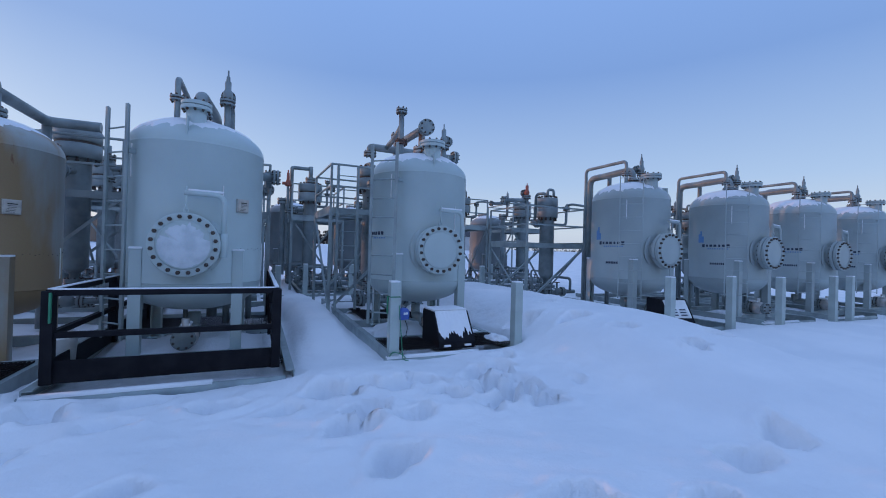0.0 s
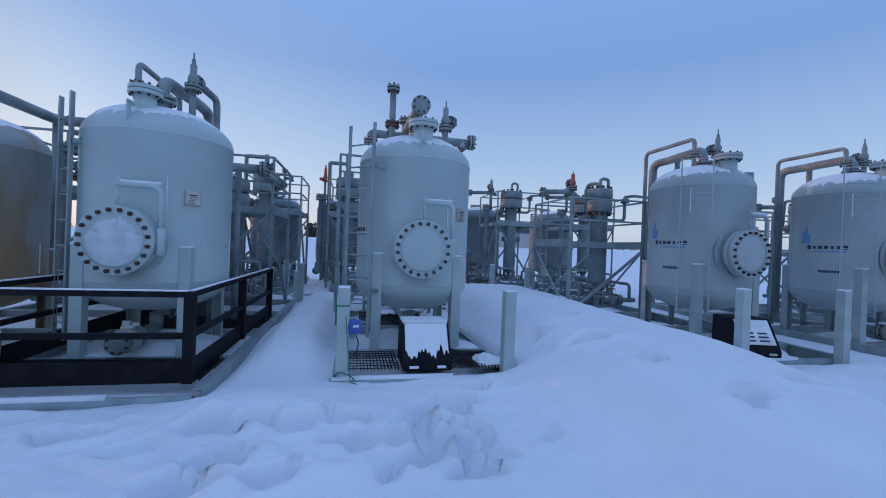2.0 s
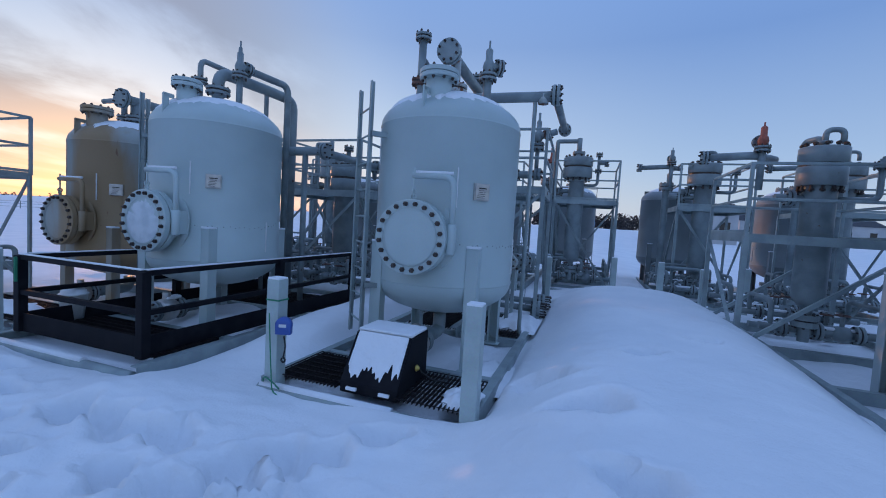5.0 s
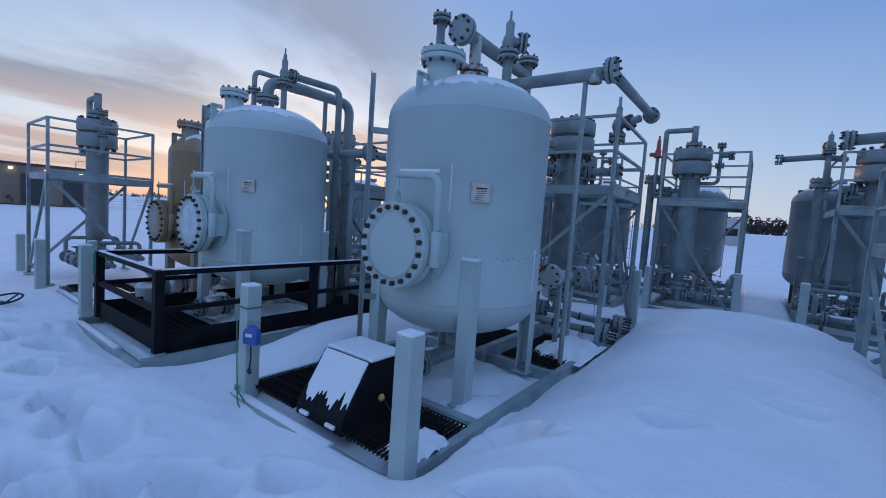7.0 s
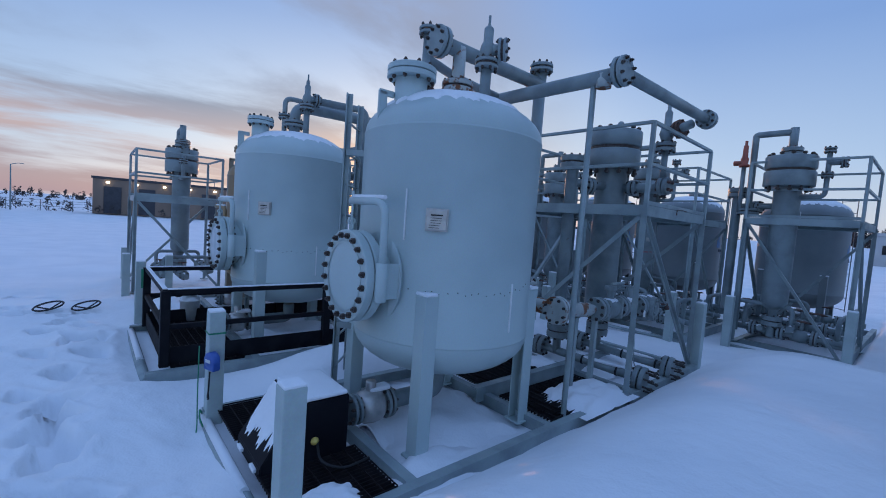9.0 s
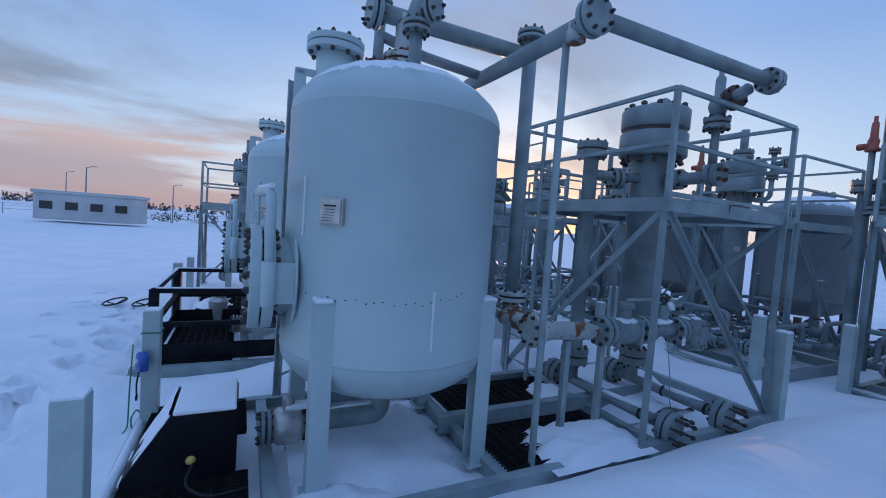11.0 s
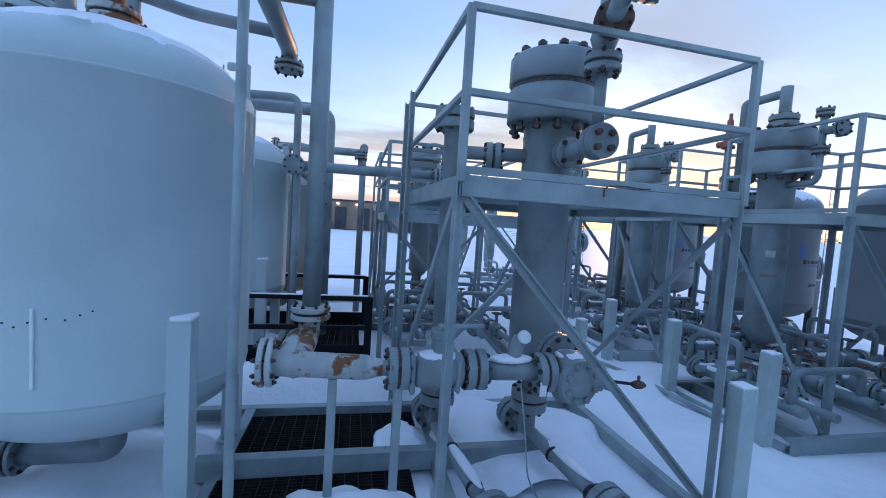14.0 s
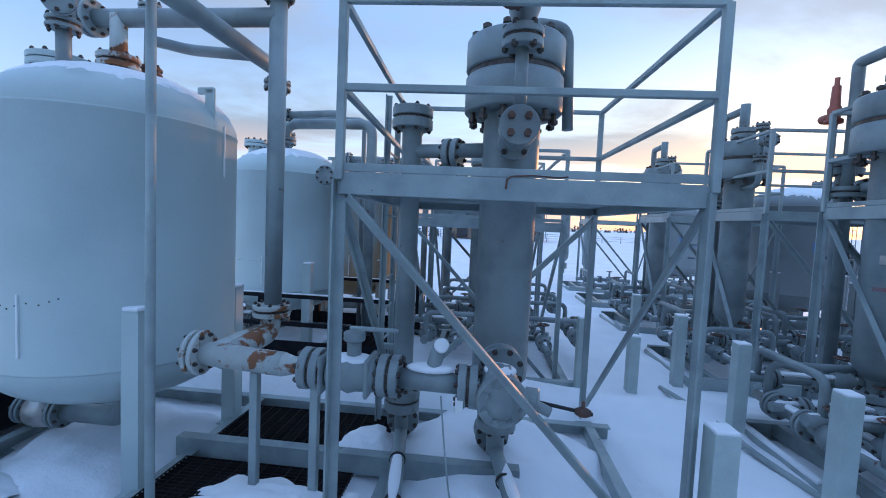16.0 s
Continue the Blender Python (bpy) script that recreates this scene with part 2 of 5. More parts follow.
def channel(bm, a, b, w, h, t=0.014, flip=1):
    """A C-section lying between a and b: web upright, flanges top and bottom."""
    a, b = Vector(a), Vector(b)
    d = b - a
    yaw = math.atan2(d.y, d.x)
    q = Matrix.Translation(a) @ Matrix.Rotation(yaw, 4, "Z")
    prof = [(-t / 2, -h / 2), (t / 2 + w, -h / 2), (t / 2 + w, -h / 2 + t), (t / 2, -h / 2 + t), (t / 2, h / 2 - t), (t / 2 + w, h / 2 - t), (t / 2 + w, h / 2), (-t / 2, h / 2)]
    near, far = [[bm.verts.new(q @ Vector((x, flip * y, z))) for y, z in prof] for x in (0, d.length)]
    bm.faces.new(near), bm.faces.new(far[::-1])
    for k in range(8):
        bm.faces.new([near[k], far[k], far[(k + 1) % 8], near[(k + 1) % 8]])


def lathe(bm, profile, m=None, seg=32, smooth=True):
    """Turns (radius, height) pairs round z; closed where the radius is nought."""
    m = m or Matrix()
    rings = []
    for r, z in profile:
        if r < 1e-6:
            rings.append([bm.verts.new(m @ Vector((0, 0, z)))])
        else:
            rings.append([bm.verts.new(m @ Vector((r * math.cos(2 * math.pi * i / seg), r * math.sin(2 * math.pi * i / seg), z))) for i in range(seg)])
    for a, b in zip(rings, rings[1:]):
        for i in range(seg):
            j = (i + 1) % seg
            if len(a) == 1 and len(b) == 1:
                continue
            vs = [a[0], b[j], b[i]] if len(a) == 1 else [a[i], a[j], b[0]] if len(b) == 1 else [a[i], a[j], b[j], b[i]]
            f = bm.faces.new(vs)
            f.smooth = smooth


def axis(p, d):
    return Matrix.Translation(p) @ Vector(d).to_track_quat("Z", "Y").to_matrix().to_4x4()


def cyl(bm, a, b, r, seg=16):
    a, b = Vector(a), Vector(b)
    L = (b - a).length
    e = min(0.004, r * 0.2)
    lathe(bm, [(0, 0), (r - e, 0), (r, e), (r, L - e), (r - e, L), (0, L)], axis(a, b - a), seg)


def tube(bm, pts, r, bend=0.12, seg=14):
    """A pipe through pts with rounded bends."""
    pts = [Vector(p) for p in pts]
    path = [pts[0]]
    for p, q, s in zip(pts, pts[1:], pts[2:]):
        u, v = (p - q), (s - q)
        k = min(bend, u.length * 0.45, v.length * 0.45)
        a, b = q + u.normalized() * k, q + v.normalized() * k
        for i in range(7):
            t = i / 6
            path.append(a * (1 - t) ** 2 + q * 2 * t * (1 - t) + b * t * t)
    path.append(pts[-1])
    rings, side = [], None
    for i, p in enumerate(path):
        d = (path[min(i + 1, len(path) - 1)] - path[max(i - 1, 0)]).normalized()
        if side is None:
            side = d.orthogonal().normalized()
        side = (side - d * side.dot(d)).normalized()
        up = d.cross(side)
        rings.append([bm.verts.new(p + (side * math.cos(2 * math.pi * k / seg) + up * math.sin(2 * math.pi * k / seg)) * r) for k in range(seg)])
    for a, b in zip(rings, rings[1:]):
        for k in range(seg):
            f = bm.faces.new([a[k], a[(k + 1) % seg], b[(k + 1) % seg], b[k]])
            f.smooth = True
    bm.faces.new(rings[0][::-1]), bm.faces.new(rings[-1])


def disc(bm, p, d, r, th, seg=24):
    """A flange disc from p along d, th thick, with softened rims."""
    e = min(0.006, th * 0.2)
    lathe(bm, [(0, 0), (r - e, 0), (r, e), (r, th - e), (r - e, th), (0, th)], axis(p, d), seg, False)


def studs(bm, p, d, ring, n, r, a, b, turn=0.0):
    """n hexagonal nuts on studs round a flange, from a to b along d."""
    m = axis(p, d)
    for i in range(n):
        t = 2 * math.pi * (i + 0.5) / n + turn
        q = m @ Matrix.Translation((ring * math.cos(t), ring * math.sin(t), 0))
        lathe(bm, [(0, a), (r * 0.6, a), (r * 0.6, b), (0, b)], q, 6, False)
        nut = min(0.028, (b - a) * 0.25)
        for z in (a + nut * 0.4, b - nut * 1.4):
            lathe(bm, [(0, z), (r, z), (r, z + nut), (0, z + nut)], q, 6, False)


def mesh_object(name, bm, mat):
    bmesh.ops.recalc_face_normals(bm, faces=bm.faces)
    me = bpy.data.meshes.new(name)
    bm.to_mesh(me)
    bm.free()
    me.materials.append(mat)
    return new(name, me)


def part(name, bm, mat, parent, label=""):
    ob = mesh_object(name, bm, mat)
    ob.parent = parent
    return tagged(ob, label)


def thing(name, label, category, group="", kind="", at=None):
    e = new(name)
    e.empty_display_size = 0.2
    if at:
        e.location = at
    return tagged(e, label, category, group, kind)


def shared(name, source, parent, m, label=""):
    """Another part on the same mesh."""
    ob = new(name, source.data)
    ob.parent = parent
    ob.matrix_basis = m
    return tagged(ob, label)


def flange_pair(parent, p, d, r, th=0.05, n=8, mat=pipe_paint, name="flange", gap=0.022, stud=0.016):
    """Two bolted discs centred on p, facing along d, with a dark gasket between."""
    p, d = Vector(p), Vector(d).normalized()
    bm = bmesh.new()
    disc(bm, p + d * gap / 2, d, r, th)
    disc(bm, p - d * gap / 2, -d, r, th)
    f = part(name, bm, mat, parent)
    bm = bmesh.new()
    cyl(bm, p - d * gap, p + d * gap, r * 0.88, 20)
    studs(bm, p, d, r * 0.84, n, stud, -th - 0.035, th + 0.035)
    part("bolts", bm, bolt_steel, f, "dark steel flange bolts")
    return f


def blind_flange(parent, p, d, r, th=0.045, n=8, mat=pipe_paint, stud=0.016, long=0.035):
    p, d = Vector(p), Vector(d).normalized()
    bm = bmesh.new()
    disc(bm, p, d, r, th)
    disc(bm, p - d * (th + 0.018), d, r, th)
    f = part("blind_flange", bm, mat, parent)
    bm = bmesh.new()
    studs(bm, p, d, r * 0.8, n, stud, -th - 0.045, th + long)
    part("bolts", bm, bolt_steel, f, "dark steel flange bolts")
    return f


def pipe(parent, pts, r, mat=pipe_paint, bend=0.12, name="pipe", seg=14):
    bm = bmesh.new()
    tube(bm, pts, r, bend, seg)
    return part(name, bm, mat, parent)




# ---- ground ----
def smooth(a, b, v):
    t = np.clip((v - a) / (b - a), 0, 1)
    return t * t * (3 - 2 * t)


SKIDS = [(-4.75, -2.2, 5.5, 12.4), (-2.03, 0.46, 5.14, 12.2), (1.6, 3.84, 5.66, 12.1), (7.2, 9.4, 5.6, 12.3), (10.7, 12.9, 5.9, 12.3), (13.8, 16.0, 5.9, 12.3), (16.8, 18.9, 5.9, 12.3),
         (1.2, 2.95, 13.75, 19.5), (3.5, 5.25, 14.65, 20.2), (6.3, 8.0, 14.0, 19.8), (9.3, 11.2, 14.2, 20.0), (-1.8, 0.0, 13.8, 19.4), (-4.9, -3.1, 13.8, 19.4), (-7.9, -6.1, 13.8, 19.4), (-10.9, -9.1, 13.8, 19.4)]


def ground_height(X, Y):
    h = 0.60 * np.exp(-((X - 5.55) / 1.45) ** 4) * smooth(1.0, 5.4, Y) * (1 - 0.75 * smooth(11.5, 15, Y))
    h += 0.30 * np.exp(-((X - 1.02) / 0.42) ** 4) * smooth(5.7, 7.4, Y) * (1 - 0.5 * smooth(9, 13, Y))
    h += 0.10 * np.exp(-((Y - 4.9) / 0.5) ** 2) * np.exp(-((X - 0.9) / 0.8) ** 2)
    h += 0.12 * smooth(6, 9, X) * smooth(1.5, 5, Y) * (1 - smooth(5.2, 5.9, Y))
    h += 0.035 * np.sin(X * 0.9 + 1.3) * np.sin(Y * 0.8 + 0.4) + 0.02 * np.sin(X * 2.3 + Y * 1.1)
    near = np.exp(-((X - 3) / 60) ** 2 - ((Y - 6) / 60) ** 2)
    h = h * near + (1 - near) * (0.25 * np.sin(X * 0.011) * np.sin(Y * 0.013 + 1))
    h = h + 3.4 * np.clip((Y - 18) / 150, 0, 1)
    for x0, x1, y0, y1 in SKIDS:
        inside = smooth(x0 - 0.12, x0 + 0.05, X) * (1 - smooth(x1 - 0.05, x1 + 0.12, X)) * smooth(y0 - 0.15, y0 + 0.05, Y) * (1 - smooth(y1 - 0.05, y1 + 0.3, Y))
        floor_z = -0.05 + 0.05 * np.sin(X * 2.1) * np.sin(Y * 1.7)
        h = h * (1 - inside) + np.minimum(h, floor_z) * inside
    return h


def build_ground():
    def spread(lo, hi, step, far, grow):
        v = list(np.arange(lo, hi + 1e-6, step))
        s, a, b = step, lo, hi
        while b < far:
            s *= grow
            a, b = a - s, b + s
            v = [a] + v + [b]
        return np.array(v)
    xs, ys = spread(-6.5, 12.0, 0.045, 3500, 1.16), spread(-2.5, 14.0, 0.045, 3500, 1.16)
    X, Y = np.meshgrid(xs, ys)
    H = ground_height(X, Y)
    rng = np.random.default_rng(5)
    prints = []
    # a trodden way past the skids, then single prints out on the clean snow
    for x, y, k in ((0.96, 2.9, 1.0), (1.37, 3.59, 0.9), (0.94, 3.84, 0.8), (1.84, 4.04, 0.7), (1.84, 1.97, 0.9), (2.61, 1.67, 1.0), (3.51, 2.02, 0.9), (4.18, 2.13, 0.6), (5.3, 3.72, 0.5), (-0.74, 3.01, 0.8), (-1.1, 4.2, 0.4),
                    (1.02, 3.85, 0.7), (1.43, 4.42, 0.6), (1.79, 4.5, 0.7), (2.44, 4.15, 1.0), (2.4, 3.7, 0.9), (2.78, 3.54, 1.0), (4.9, 4.5, 0.6), (5.22, 3.65, 0.8), (6.23, 4.02, 0.5), (0.77, 3.56, 0.6),
                    (2.32, 4.04, 0.8), (2.8, 4.04, 0.9), (1.1, 4.5, 0.7), (0.73, 4.44, 0.9), (2.5, 4.4, 0.8), (4.7, 5.34, 0.7), (4.3, 6.08, 0.6), (0.24, 4.19, 0.5), (2.92, 4.73, 0.7), (3.21, 5.13, 0.6),
                    (2.66, 4.67, 0.7), (6.51, 8.93, 0.6), (5.86, 7.55, 0.5), (5.16, 6.62, 0.5), (4.22, 6.23, 0.5), (-0.34, 4.48, 0.8), (-1.74, 4.62, 0.8), (-2.3, 4.2, 0.7), (-2.9, 4.5, 0.7), (-1.0, 4.75, 0.6)):
        prints.append((x, y, rng.uniform(-0.5, 0.9), k, rng.uniform(0.9, 1.35)))
    for _ in range(22):
        prints.append((rng.normal(2.45, 0.5), rng.normal(4.1, 0.32), rng.uniform(0, 6.28), rng.uniform(0.2, 0.5), rng.uniform(0.5, 0.9)))
    for _ in range(16):
        prints.append((rng.uniform(-5.5, -0.5), rng.normal(4.2, 0.5), rng.uniform(0, 6.28), rng.uniform(0.3, 0.6), rng.uniform(0.7, 1.1)))
    for x, y, yaw, k, wide in prints:
        ix, iy = np.searchsorted(xs, [x - 0.6, x + 0.6]), np.searchsorted(ys, [y - 0.6, y + 0.6])
        s = np.s_[iy[0]:iy[1], ix[0]:ix[1]]
        dx, dy = X[s] - x, Y[s] - y
        u, v = (dx * math.cos(yaw) + dy * math.sin(yaw)) / (0.2 * wide), (-dx * math.sin(yaw) + dy * math.cos(yaw)) / (0.13 * wide)
        d = np.sqrt(u * u + v * v) * (1 + 0.16 * np.sin(3 * np.arctan2(v, u) + x * 7) + 0.08 * np.sin(7 * np.arctan2(v, u) + y * 5))
        H[s] += min(1.0, k * 1.35) * (-0.25 * (1 - smooth(0.6, 1.02, d)) + 0.03 * np.exp(-((d - 1.3) / 0.25) ** 2))
    H = np.maximum(H, ground_height(X, Y) - 0.24)
    # small lumps thrown up, and ripples from the wind
    for j in range(len(ys)):
        if -2.5 <= ys[j] <= 14:
            for i in range(len(xs)):
                if -6.5 <= xs[i] <= 12:
                    p = Vector((xs[i], ys[j], 0))
                    trod = math.exp(-((xs[i] - 1.6) / 2.6) ** 2 - ((ys[j] - 4.2) / 1.1) ** 2)
                    H[j, i] += 0.022 * noise.noise(p * 1.5) + 0.008 * noise.noise(p * 5.1) + 0.025 * trod * max(0, noise.noise(p * 9.7)) + 0.075 * trod * max(0, noise.noise(p * 4.3 + Vector((0, 0, 3)))) 
    nx, ny = len(xs), len(ys)
    verts = np.stack([X, Y, H], -1).reshape(-1, 3)
    idx = np.arange(nx * ny).reshape(ny, nx)
    faces = np.stack([idx[:-1, :-1], idx[:-1, 1:], idx[1:, 1:], idx[1:, :-1]], -1).reshape(-1, 4)
    me = bpy.data.meshes.new("ground")
    me.from_pydata(verts.tolist(), [], faces.tolist())
    me.polygons.foreach_set("use_smooth", [True] * len(me.polygons))
    me.materials.append(snow)
    tagged(new("ground", me), "deep wind-drifted snow trodden with footprints", "snow", kind="structure")


build_ground()


# ---- tanks ----
R = 0.895
Z0, Z1 = 0.97, 2.88


def head(z, up, r=R, h=0.42, n=12):
    return [(r * math.cos(math.pi / 2 * i / n), z + up * h * math.sin(math.pi / 2 * i / n)) for i in range(n + 1)]


def snow_cap(parent, seed, reach=0.70):
    """Snow lying on the upper head with a ragged lower rim."""
    bm = bmesh.new()
    seg, rings = 160, 16
    rows = []
    for k in range(rings + 1):
        row = []
        for i in range(seg):
            a = 2 * math.pi * i / seg
            n = noise.noise(Vector((math.cos(a) * 3, math.sin(a) * 3, seed))) * 0.05 + noise.noise(Vector((math.cos(a) * 9, math.sin(a) * 9, seed + 5))) * 0.10 + noise.noise(Vector((math.cos(a) * 24, math.sin(a) * 24, seed + 9))) * 0.07
            lim = math.acos(max(0.3, min(reach + 0.13 - 0.07 * math.cos(a) + n, 0.97)))
            t = lim + (math.pi / 2 - lim) * k / rings
            thick = 0.010 + 0.022 * min(1, k / 6) + 0.008 * noise.noise(Vector((math.cos(a) * 2, math.sin(a) * 2, k * 0.3 + seed)))
            if k == 0:
                thick = -0.004
            rr = R * math.cos(t)
            row.append(bm.verts.new((rr * math.cos(a) * (1 + thick * 0.3), rr * math.sin(a) * (1 + thick * 0.3), Z1 + 0.42 * math.sin(t) + thick)))
        rows.append(row)
    for a, b in zip(rows, rows[1:]):
        for i in range(seg):
            f = bm.faces.new([a[i], a[(i + 1) % seg], b[(i + 1) % seg], b[i]])
            f.smooth = True
    bm.faces.new(rows[-1])
    return part("snow_cap", bm, snow, parent, "thin ragged layer of snow")


def make_tank(label, paint=tank_paint, seed=1.0, ladder=False, manway_z=1.53, snowy_cover=False, nozzle=0.15):
    tank = thing("pressure_vessel", label, "tank", "upright vessels in rows")
    bm = bmesh.new()
    prof = head(Z0, -1)[::-1] + [(R, Z0 + 0.006), (R + 0.004, Z0 + 0.008), (R + 0.004, Z0 + 0.02), (R, Z0 + 0.024)] + [(R, Z1 - 0.024), (R + 0.004, Z1 - 0.02), (R + 0.004, Z1 - 0.008), (R, Z1 - 0.006)] + head(Z1, 1)
    lathe(bm, prof, None, 96)
    part("shell", bm, paint, tank)
    snow_cap(tank, seed)
    # legs: wide-flange sections capped with a plate
    bm = bmesh.new()
    for s in (-1, 1):
        box(bm, (s * 0.064, 0, 0.72), (0.012, 0.14, 1.4), 0.003)
    box(bm, (0, -0.064, 0.72), (0.118, 0.012, 1.4), 0)
    box(bm, (0, 0, 1.427), (0.15, 0.15, 0.014), 0.004)
    box(bm, (0, 0, 0.03), (0.2, 0.2, 0.02), 0.004)
    leg0 = None
    for i in range(4):
        a = math.pi / 4 + i * math.pi / 2
        m = pose(math.copysign(0.595, math.cos(a)), math.copysign(0.665, math.sin(a)), 0, 0, 0, 0 if math.sin(a) < 0 else 180)
        if leg0 is None:
            leg0 = part("leg", bm, paint, tank)
            leg0.matrix_basis = m
            src = leg0
        else:
            leg0 = shared("leg", src, tank, m)
        b2 = bmesh.new()
        box(b2, (0, -0.01, 1.445), (0.16, 0.13, 0.03), 0.012)
        part("snow", b2, snow, leg0)
    # manway with its bolted cover
    fy = -1.15
    bm = bmesh.new()
    d = (0, -1, 0)
    lathe(bm, [(0.31, 0), (0.31, 0.42), (0.36, 0.42)], axis((0, -0.72, manway_z), d), 40)
    lathe(bm, [(0.40, 0.0), (0.44, 0.0), (0.44, 0.02), (0.31, 0.02)], axis((0, -0.83, manway_z), d), 40)
    disc(bm, (0, fy + 0.17, manway_z), d, 0.405, 0.08, 48)
    man = part("manway", bm, paint, tank)
    bm = bmesh.new()
    disc(bm, (0, fy + 0.078, manway_z), d, 0.405, 0.078, 48)
    lathe(bm, [(0.29, 0.0), (0.315, 0.0), (0.315, 0.006), (0.29, 0.006)], axis((0, fy + 0.001, manway_z), d), 48)
    cov = part("cover", bm, paint, man)
    if snowy_cover:
        bm = bmesh.new()
        c = [bm.verts.new((0, fy - 0.012, manway_z))]
        rim, mid = [], []
        for i in range(64):
            a = 2 * math.pi * i / 64
            r = 0.30 + 0.03 * noise.noise(Vector((math.cos(a) * 5, math.sin(a) * 5, 2))) + (0.03 * noise.noise(Vector((math.cos(a) * 14, math.sin(a) * 14, 7))) if math.sin(a) > 0 else 0)
            if math.sin(a) > 0.2:
                r -= 0.045 + 0.10 * noise.noise(Vector((a * 7, 1, 0)))
            mid.append(bm.verts.new((r * 0.85 * math.cos(a), fy - 0.011, manway_z + r * 0.85 * math.sin(a))))
            rim.append(bm.verts.new((r * math.cos(a), fy + 0.001, manway_z + r * math.sin(a))))
        for i in range(64):
            j = (i + 1) % 64
            for f in ([c[0], mid[i], mid[j]], [mid[i], rim[i], rim[j], mid[j]]):
                bm.faces.new(f).smooth = True
        part("frost", bm, frost, man, "blown snow stuck on the cover")
    bm = bmesh.new()
    lathe(bm, [(0, 0.02), (0.013, 0.02), (0.013, 0.27), (0, 0.27)], Matrix.Rotation(radians(90), 4, "X"), 6, False)
    lathe(bm, [(0, 0.225), (0.027, 0.225), (0.027, 0.254), (0, 0.254)], Matrix.Rotation(radians(90), 4, "X"), 6, False)
    lathe(bm, [(0, 0.03), (0.027, 0.03), (0.027, 0.058), (0, 0.058)], Matrix.Rotation(radians(90), 4, "X"), 6, False)
    b0 = None
    for i in range(20):
        a = 2 * math.pi * (i + 0.5) / 20
        m = Matrix.Translation((0.355 * math.cos(a), fy + 0.226, manway_z + 0.355 * math.sin(a)))
        if b0 is None:
            b0 = part("bolt", bm, bolt_steel, man)
            b0.matrix_basis = m
        else:
            shared("bolt", b0, man, m)
    # davit that swings the cover
    bm = bmesh.new()
    tube(bm, [(0.43, fy + 0.12, manway_z - 0.02), (0.43, fy + 0.12, manway_z + 0.66), (-0.02, fy + 0.05, manway_z + 0.66)], 0.034, 0.13)
    cyl(bm, (0.43, fy + 0.12, manway_z - 0.16), (0.43, fy + 0.12, manway_z + 0.16), 0.05, 18)
    box(bm, (0.40, fy + 0.2, manway_z), (0.03, 0.2, 0.3), 0.004)
    cyl(bm, (0, fy + 0.05, manway_z + 0.4), (0, fy + 0.05, manway_z + 0.74), 0.012, 8)
    for s in (0.45, 0.50):
        lathe(bm, [(0.022, -0.008), (0.036, -0.008), (0.036, 0.008), (0.022, 0.008), (0.022, -0.008)], pose(0, fy + 0.05, manway_z + s - 0.02, 90, 0, 90 * (s > 0.47)), 14)
    part("davit", bm, paint, tank)
    bm = bmesh.new()
    tube(bm, [(0.42, fy + 0.12, manway_z + 0.695), (0.02, fy + 0.05, manway_z + 0.695)], 0.018, 0.1, 8)
    part("snow_ridge", bm, snow, tank)
    # nameplate on stand-offs
    q = Matrix.Rotation(radians(44), 4, "Z")
    bm = bmesh.new()
    box(bm, (0, -0.93, 2.07), (0.17, 0.012, 0.17), 0.006, q)
    box(bm, (0, -0.905, 2.07), (0.19, 0.04, 0.19), 0.004, q)
    pl = part("nameplate", bm, plate_metal, tank, "small steel data plate")
    bm = bmesh.new()
    box(bm, (0.0, -0.938, 2.11), (0.10, 0.003, 0.012), 0, q)
    for k in range(5):
        box(bm, (-0.005 * k, -0.938, 2.085 - 0.02 * k), (0.09, 0.003, 0.004), 0, q)
    part("print", bm, gasket, pl)
    # insulation pins and clip strips
    bm = bmesh.new()
    box(bm, (0, -R, 1.46), (0.009, 0.008, 0.009))
    pin = part("pin", bm, gasket, tank)
    for k in range(1, 26):
        shared("pin", pin, tank, Matrix.Rotation(radians(k * 4.4 + 0.8 * math.sin(k * 5)), 4, "Z") @ Matrix.Translation((0, 0, 0.012 * math.sin(k * 2.1) + max(0, k - 20) * 0.012)))
    for a, z in ((93, 1.33), (26, 2.1), (-52, 2.6), (184, 2.7)):
        bm = bmesh.new()
        box(bm, (0, -R - 0.006, z), (0.016, 0.014, 0.44), 0.003, Matrix.Rotation(radians(a), 4, "Z"))
        part("clip_strip", bm, white_plastic, tank, "pale upright clip strip")
    # top nozzle near the front and lifting lugs
    bm = bmesh.new()
    cyl(bm, (0.02, -0.58, 3.0), (0.02, -0.58, 3.37), nozzle, 32)
    noz = part("nozzle", bm, paint, tank)
    bm = bmesh.new()
    disc(bm, (0.02, -0.58, 3.35), (0, 0, 1), nozzle * 1.52, 0.05, 36)
    disc(bm, (0.02, -0.58, 3.408), (0, 0, 1), nozzle * 1.52, 0.05, 36)
    part("flange", bm, paint, noz)
    bm = bmesh.new()
    cyl(bm, (0.02, -0.58, 3.39), (0.02, -0.58, 3.415), nozzle * 1.2, 24)
    studs(bm, (0.02, -0.58, 3.405), (0, 0, 1), nozzle * 1.29, 16 if nozzle > 0.15 else 10, 0.019, -0.085, 0.085)
    part("bolts", bm, bolt_steel, noz)
    for a in (-3, 177) if not ladder else (60,):
        bm = bmesh.new()
        q = Matrix.Rotation(radians(a), 4, "Z")
        box(bm, (0, -0.84, 3.06), (0.02, 0.09, 0.3), 0.008, q)
        box(bm, (0, -0.80, 3.19), (0.02, 0.16, 0.06), 0.012, q)
        part("lifting_lug", bm, paint, tank)
